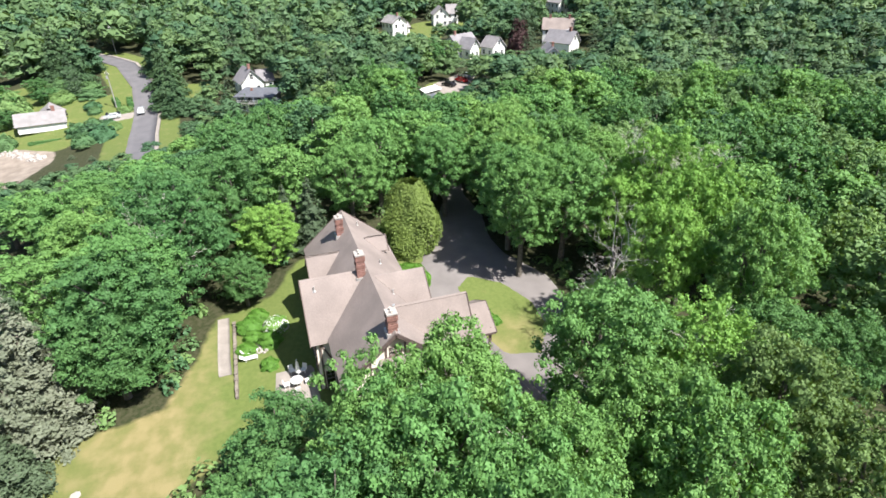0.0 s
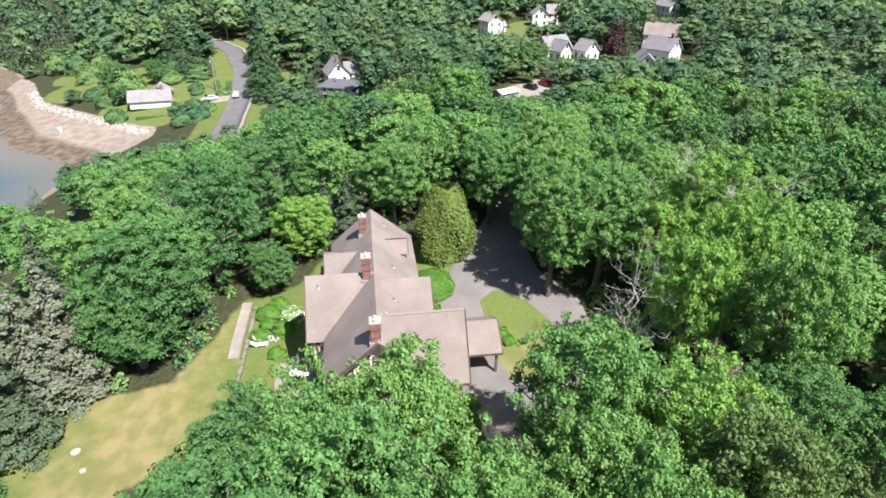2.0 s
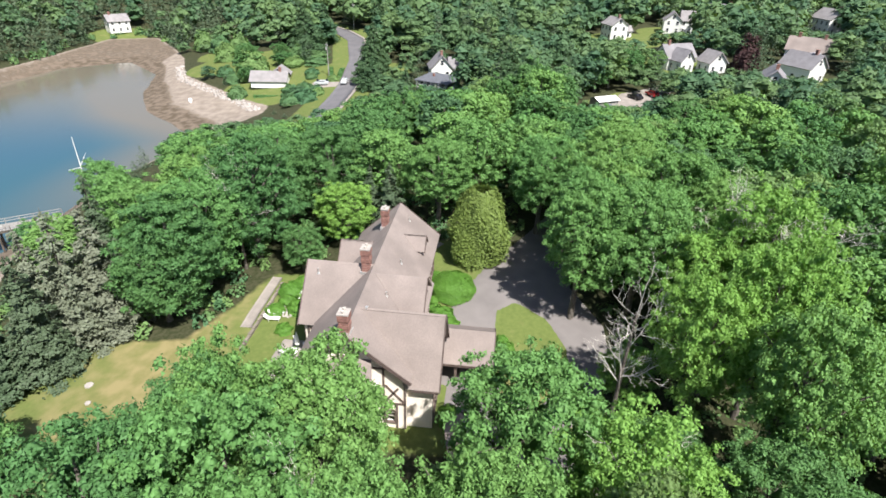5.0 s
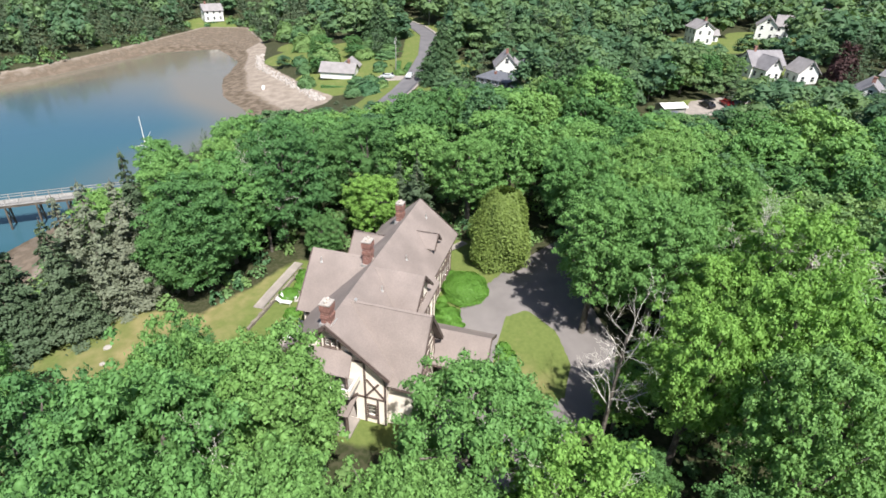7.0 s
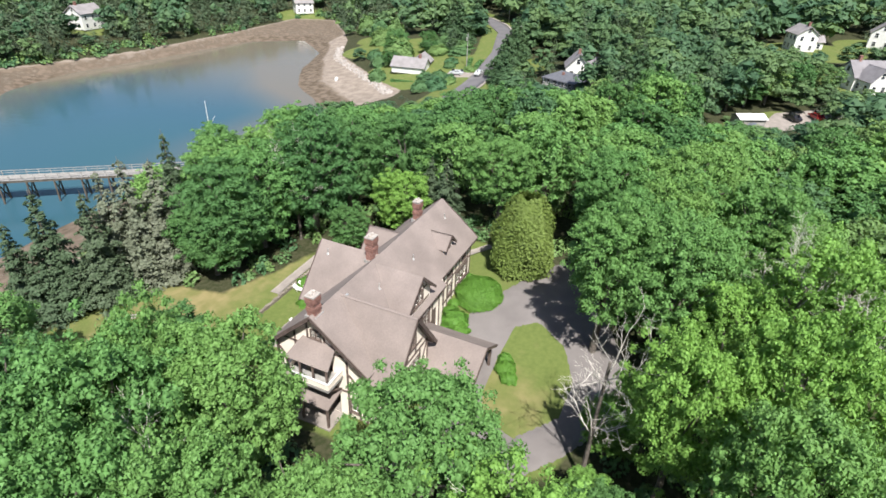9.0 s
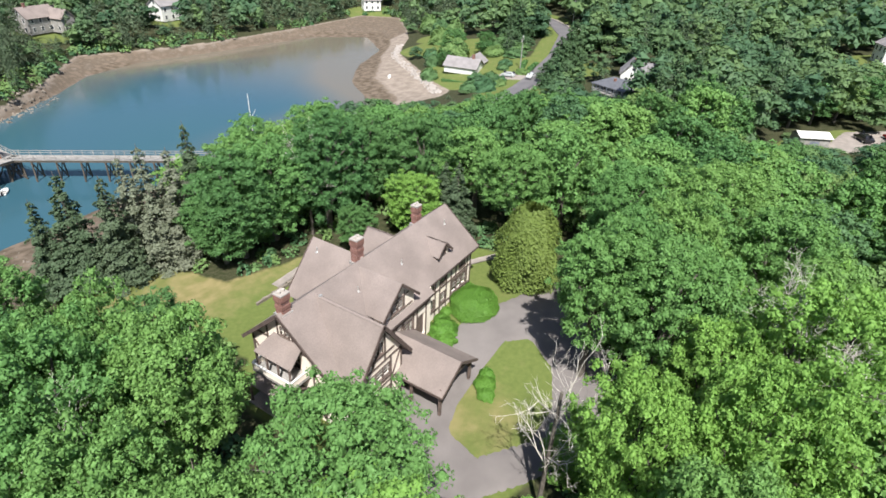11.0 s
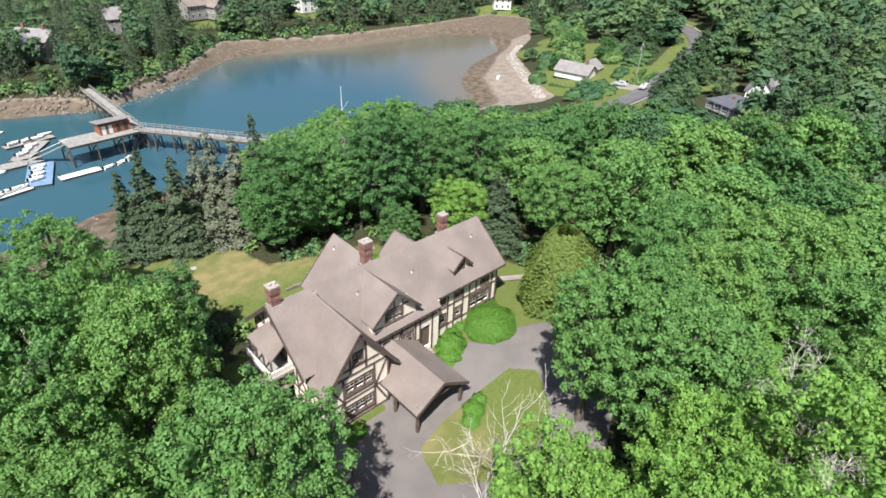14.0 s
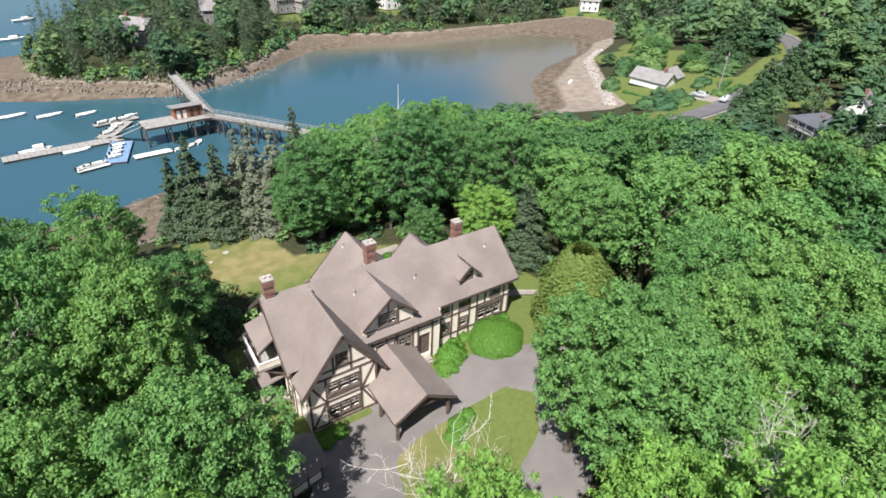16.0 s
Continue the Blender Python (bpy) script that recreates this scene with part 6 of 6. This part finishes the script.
def float_dock(a, b, w, mat, label):
    t = thing("floating_dock", label, "dock", (0, 0, 0), 0, "floating docks")
    a, b = Vector(a), Vector(b)
    d = (b - a).normalized()
    s = Vector((-d.y, d.x, 0))
    L = (b - a).length
    m = Matrix.Translation(a) @ Matrix((d, s, (0, 0, 1))).transposed().to_4x4()
    g = Geo()
    k = 0.0
    while k < L:
        g.box(k, min(k + 0.94, L), -w / 2, w / 2, SEA + 0.42, SEA + 0.5, m)
        k += 1.0
    tagged(part("planks", g, mat, t), kind="stuff")
    part("float", Geo().box(0.1, L - 0.1, -w / 2 + 0.1, w / 2 - 0.1, SEA - 0.2, SEA + 0.42, m), PILE, t)
    for k in (0.3, L - 0.3):
        part("mooring_post", Geo().tube([m @ Vector((k, w / 2 - 0.2, SEA)), m @ Vector((k, w / 2 - 0.2, SEA + 1.2))], [0.1, 0.1], 6), PILE, t)
    return t


float_dock((-26, 96.5, 0), (-3.0, 99.2, 0), 3.4, DECK, "long grey planked floating dock")
float_dock((-13.5, 83.6, 0), (-7.5, 85.2, 0), 2.4, WHITE, "pale floating dock section")
float_dock((-2.6, 85.8, 0), (5.0, 86.6, 0), 2.2, WHITE, "white floating dock section")
float_dock((-6.4, 84.6, 0), (-3.6, 96.6, 0), 4.6, BLUE, "blue decked floating dock with dinghies on it")
float_dock((-7.0, 100.5, 0), (-1.0, 110.5, 0), 3.6, DECK, "pale planked floating dock")
float_dock((-8.0, 110.5, 0), (2.0, 112.5, 0), 2.2, DECK, "short planked floating dock")


def boat(x, y, rz, L, w, label, cabin=False, z=SEA - 0.12):
    b = thing("boat", label, "boat", (x, y, z), rz, "small boats")
    n, hull = 8, []
    for i in range(n + 1):
        f = i / n
        hw = w / 2 * math.sqrt(max(0.0, 1 - max(0, f - 0.35) ** 2 / 0.4225)) if f > 0.35 else w / 2 * (0.85 + 0.15 * f / 0.35)
        sh = 0.16 * L * 0.5 * max(0, f - 0.4) ** 2 + 0.14 * w + 0.3
        xx = -L / 2 + L * f
        hull.append([(xx, -hw, sh), (xx, -hw * 0.75, 0.08), (xx, 0, -0.05), (xx, hw * 0.75, 0.08), (xx, hw, sh)])
    vs = [p for r in hull for p in r]
    fs = [(5 * i + k, 5 * i + k + 1, 5 * i + k + 6, 5 * i + k + 5) for i in range(n) for k in range(4)] + [(4, 3, 2, 1, 0)]
    inner = [(p[0] * 0.96, p[1] * 0.86, max(p[2] * 0.96, 0.16)) for p in vs]
    fs2 = [tuple(i + len(vs) for i in reversed(f)) for f in fs]
    rim = [(5 * i, 5 * i + 5, len(vs) + 5 * i + 5, len(vs) + 5 * i) for i in range(n)] + [(5 * i + 9, 5 * i + 4, len(vs) + 5 * i + 4, len(vs) + 5 * i + 9) for i in range(n)]
    part("hull", Geo().add(vs + inner, fs + fs2 + rim), WHITE, b)
    for f in (-0.2, 0.1):
        part("thwart", Geo().box(L * f - 0.12, L * f + 0.12, -w * 0.42, w * 0.42, 0.3, 0.36), DECK, b)
    part("outboard_motor", Geo().box(-L / 2 - 0.3, -L / 2 + 0.02, -0.15, 0.15, 0.2, 0.85), BLACKPAINT, b)
    if cabin:
        part("cabin", Geo().box(-L * 0.05, L * 0.25, -w * 0.33, w * 0.33, 0.4, 1.5), WHITE, b)
        part("windscreen", Geo().beam((L * 0.25, 0, 1.0), (L * 0.22, 0, 1.5), w * 0.6, 0.04, (0, 1, 0)), DARKGLASS, b)
    return b


for x, y, rz, L, w, words, cab in [(-24.5, 126.7, 12, 6.8, 2.1, "white open motorboat at a mooring", False), (-16.5, 123.6, 15, 6.0, 2.0, "white open motorboat at a mooring", False), (-8.7, 121.2, 18, 5.2, 1.9, "small white motorboat at a mooring", False),
                                   (0.8, 115.6, 10, 3.2, 1.3, "small grey dinghy beside the dock", False), (-20, 99.6, 8, 6.5, 2.1, "white motorboat tied to the dock", True), (-12.5, 95.6, 10, 5.6, 1.9, "white boat tied along the dock", False),
                                   (-20.4, 261, 20, 9, 3.0, "white lobster boat anchored in the bay", True), (-24.6, 222, 10, 9, 3.0, "white motor cruiser anchored in the bay", True), (6.6, 86.9, 30, 2.6, 1.3, "white dinghy at the end of the float", False),
                                   (9.2, 87.8, 40, 2.6, 1.3, "white dinghy at the end of the float", False), (11.3, 89.2, 55, 2.8, 1.4, "white dinghy at the end of the float", False)]:
    boat(x, y, rz, L, w, words, cab)
for k, (x, y) in enumerate([(-6.0, 87.5), (-5.4, 89.6), (-5.0, 91.7), (-4.5, 93.8), (-10.5, 84.6), (-12.3, 84.0), (-9.2, 85.0), (-5.6, 103.5), (-4.4, 105.6), (-3.2, 107.8), (-6.0, 111.3), (-3.6, 111.8), (-1.2, 112.2)]):
    boat(x, y, 15 + 13 * (k % 3), 2.9, 1.35, "white dinghy stored on the float", False, SEA + 0.5)

# rocks along the beach and the point
rs = np.random.default_rng(9)
stones = Geo()
def rock(g, x, y, z, r):
    m = pose(x, y, z, *rs.uniform(0, 360, 3))
    vs = [m @ (Vector(p) * r * float(rs.uniform(0.7, 1.15))) for p in ((1, 0, 0), (-1, 0, 0), (0, 0.8, 0), (0, -0.8, 0), (0, 0, 0.7), (0, 0, -0.7), (0.6, 0.55, 0.4), (-0.6, -0.5, 0.4))]
    g.add(vs, [(0, 2, 6), (2, 4, 6), (4, 0, 6), (0, 4, 3), (4, 1, 7), (1, 3, 7), (3, 4, 7), (4, 2, 1), (0, 5, 2), (2, 5, 1), (1, 5, 3), (3, 5, 0)])


RIPRAP = [(118, 58), (126, 68), (137, 82), (150, 98), (168, 110)]
for k in range(420):
    f = rs.uniform(0, len(RIPRAP) - 1.001)
    a, b = RIPRAP[int(f)], RIPRAP[int(f) + 1]
    u = f - int(f)
    x, y = a[0] + (b[0] - a[0]) * u - rs.uniform(0, 3.2), a[1] + (b[1] - a[1]) * u + rs.uniform(0, 2.4)
    rock(stones, x, y, ground_z(x, y) + 0.05, rs.uniform(0.25, 0.85))
tagged(stones.obj("shore_rocks", CAPSTONE), "pale boulders along the top of the beach", "rocks", kind="stuff")
ledge = Geo()
for k in range(900):
    x, y = rs.uniform(-42, 48), 0
    y = np.interp(x, [-42, -17, -6, 7, 16, 30, 48], [160, 147, 141, 135, 128.5, 135, 147]) - rs.uniform(-4, 5)
    rock(ledge, x, float(y), ground_z(x, float(y)) + 0.1, rs.uniform(0.2, 0.75))
for k in range(160):
    x = rs.uniform(-14, 12)
    y = rs.uniform(46, 66)
    rock(ledge, x, y, ground_z(x, y), rs.uniform(0.15, 0.5))
tagged(ledge.obj("ledge_rocks", ROCK), "brown weathered ledge rocks along the tidal shore", "rocks", kind="stuff")

# undergrowth round the clearing and along the banks
ru = np.random.default_rng(17)
ux, uy = ru.uniform(-40, 75, 5200), ru.uniform(-60, 62, 5200)
d_l = inside_and_distance(LAWN, ux, uy)
ok = (d_l < -0.5) & (inside_and_distance(GRASSLINE, ux, uy) < -1) & (inside_and_distance(DRIVE, ux, uy) < -1.2) & ~((ux > -4) & (ux < 28) & (np.abs(uy) < 8.5))
ok &= (d_l > -24) & (ru.uniform(size=5200) < 0.33)
parts_u, tint_u = [], []
for x, y in zip(ux[ok], uy[ok]):
    n = 70
    r, h = ru.uniform(0.7, 1.8), ru.uniform(0.6, 2.4)
    d = rand_dirs(ru, n)
    d[:, 2] = np.abs(d[:, 2])
    p = d * np.array([r, r, h]) * ru.uniform(0.6, 1.0, n)[:, None] + np.array([x, y, ground_z(x, y)])
    parts_u.append(leaf_quads(ru, p, d, 0.26, 0.5))
    tint_u.append(np.full(n, ru.uniform()))
bank = [p for p in GRASSLINE if p[1] > 118 and -30 < p[0] < 230]
for k in range(520):
    f = ru.uniform(0, len(bank) - 1.001)
    a, b = np.array(bank[int(f)], float), np.array(bank[int(f) + 1], float)
    side = np.array([-(b - a)[1], (b - a)[0]]) / np.hypot(*(b - a))
    x, y = a + (b - a) * (f - int(f)) - side * ru.uniform(-7, 7)
    if inside_and_distance(GRASSLINE, np.array([x]), np.array([y]))[0] > -0.4 or math.hypot(x - 14.8, y - 134) < 4:
        continue
    n = 60
    r, h = ru.uniform(1.2, 2.8), ru.uniform(1.2, 3.6)
    d = rand_dirs(ru, n)
    d[:, 2] = np.abs(d[:, 2])
    p = d * np.array([r, r, h]) * ru.uniform(0.6, 1.0, n)[:, None] + np.array([x, y, ground_z(x, y)])
    parts_u.append(leaf_quads(ru, p, d, 0.5, 0.4))
    tint_u.append(np.full(n, ru.uniform()))
tagged(new("undergrowth", quads_mesh("undergrowth", np.concatenate(parts_u), LEAF_WOODS, np.concatenate(tint_u))), "leafy undergrowth at the edge of the woods", "undergrowth", kind="stuff")

# garden trees and hedges round the cottage and the far houses
yard = None
for n, (x, y, r, h) in enumerate([(146, 72, 5.5, 8), (152, 76, 4, 7), (128, 70, 3, 3.5), (150, 84, 3, 3), (142, 78, 3, 3), (161, 84, 2.5, 3), (168, 92, 4, 6), (176, 90, 4, 7), (157, 62, 4, 3), (166, 63, 4.5, 4), (158, 54, 4, 2.2), (165, 56, 4, 2.5),
                                  (147, 52, 2.5, 2), (143, 51, 2, 1.8), (133, 50, 2.5, 2.2), (129, 53, 3, 3), (126, 50, 3.5, 3.2), (122, 46, 3.5, 3.5), (132, 46, 2, 1.6), (141, 43, 2.2, 1.6), (184, 102, 4, 6), (190, 112, 4, 7), (128, 44, 2, 2), (120, 50, 3, 3)]):
    if yard is None:
        yard = t = plant("garden_bush", shrub(31, 2.6, 3.0, 2400, 0.24, 0.13), LEAF_WOODS, "rounded green bush in a shore garden", "bush", (x, y, 0), "bushes round the cottage")
    else:
        t = copy_thing(yard, Matrix())
    t.matrix_world = pose(x, y, ground_z(x, y) - 0.1, 0, 0, 70 * n) @ Matrix.Diagonal((r / 2.6, r / 2.6, h / 3.0, 1))
purple = plant("purple_beech", shrub(33, 4.0, 10.5, 2600, 0.40, 0.12), LEAF_PURPLE, "dark purple-leaved tree among green ones", "tree", (150, -86, ground_z(150, -86)))

# ---- small things ----
blossom = plant("flowering_shrub", shrub(41, 1.5, 1.4, 4200, 0.09, 0.15), LEAF_YELLOW, "yellow-green shrub with white blossoms by the path", "shrub", (19.2, 10.2, ground_z(19.2, 10.2)))
rb = np.random.default_rng(5)
db = rand_dirs(rb, 420)
db[:, 2] = np.abs(db[:, 2])
bl = new("blossom_cluster", quads_mesh("blossom_cluster", leaf_quads(rb, db * np.array([1.55, 1.55, 1.5]), db, 0.09, 0.3), CANVAS))
bl.parent = blossom
bed = Geo()
for k in range(60):
    x, y = 17.5 + rb.uniform(-2.2, 2.2), 12.4 + rb.uniform(-1.2, 1.2)
    rock(bed, x, y, ground_z(x, y) + 0.05, rb.uniform(0.1, 0.28))
tagged(bed.obj("rockery_stones", CAPSTONE), "small pale stones of a garden rockery", "stones", kind="stuff")


def lounger(x, y, rz):
    c = thing("sun_lounger", "white sun lounger on the back lawn", "lounger", (x, y, ground_z(x, y)), rz, "loungers on the lawn")
    part("seat", Geo().box(-0.3, 0.3, -0.9, 0.5, 0.28, 0.34), WHITE, c)
    part("backrest", Geo().beam((0, 0.5, 0.32), (0, 1.0, 0.75), 0.6, 0.05, (0, 1, 0)), WHITE, c)
    for a in (-0.25, 0.25):
        for b in (-0.8, 0.4):
            part("leg", Geo().box(a - 0.03, a + 0.03, b - 0.03, b + 0.03, 0, 0.28), WHITE, c)
    return c


lounger(15.9, 13.4, 20)
lounger(14.8, 13.5, 5)
for x, y, r in ((2.6, 28.6, 0.45), (0.2, 27.0, 0.3)):
    t = thing("lawn_stone", "flat pale stone lying in the dry lawn", "stone", (x, y, ground_z(x, y)))
    part("slab", Geo().tube([(0, 0, -0.1), (0, 0, 0.12), (0, 0, 0.16)], [r, r, r * 0.8], 7), CAPSTONE, t)


def box_hedge(x0, y0, x1, y1, w, h, label):
    t = thing("clipped_hedge", label, "hedge", (x0, y0, ground_z(x0, y0)), math.degrees(math.atan2(y1 - y0, x1 - x0)), "hedges round the cottage")
    L = math.hypot(x1 - x0, y1 - y0)
    r = np.random.default_rng(int(x0))
    n = int(60 * (L * w + 2 * L * h))
    side = r.choice(3, n, p=np.array([L * w, L * h, L * h]) / (L * w + 2 * L * h))
    p = np.stack([r.uniform(0, L, n), np.where(side == 0, r.uniform(-w / 2, w / 2, n), np.where(side == 1, -w / 2, w / 2)), np.where(side == 0, h, r.uniform(0, h, n))], 1)
    o = np.stack([np.zeros(n), np.where(side == 0, 0, np.where(side == 1, -1, 1)), np.where(side == 0, 1.0, 0)], 1)
    me2 = quads_mesh("hedge_leaves", leaf_quads(r, p + r.normal(size=p.shape) * 0.05, o, 0.16, 0.4, 0.7, True), LEAF_DARK)
    c = new("hedge_leaves", me2)
    c.parent = t
    part("hedge_core", Geo().box(0.1, L - 0.1, -w / 2 + 0.08, w / 2 - 0.08, -0.2, h - 0.08), LEAF_DARK, t)
    return t


box_hedge(158, 68, 168, 46, 1.6, 2.2, "long clipped dark green hedge behind the cottage")
box_hedge(127, 64.5, 128.5, 54.5, 0.9, 0.8, "low clipped hedge in front of the cottage")
box_hedge(143, 41.5, 152, 43, 1.4, 1.3, "clipped green hedge beside the road")
box_hedge(145, 45, 152, 47, 1.4, 1.5, "clipped green hedge beside the gravel drive")
t = thing("beached_boat", "small white rowing boat lying on the beach", "boat", (125.5, 84.5, ground_z(125.5, 84.5)), 30)
part("hull", Geo().tube([(-1.6, 0, 0.25), (-0.8, 0, 0.3), (0.6, 0, 0.3), (1.7, 0, 0.45)], [0.45, 0.6, 0.55, 0.08], 9), WHITE, t)
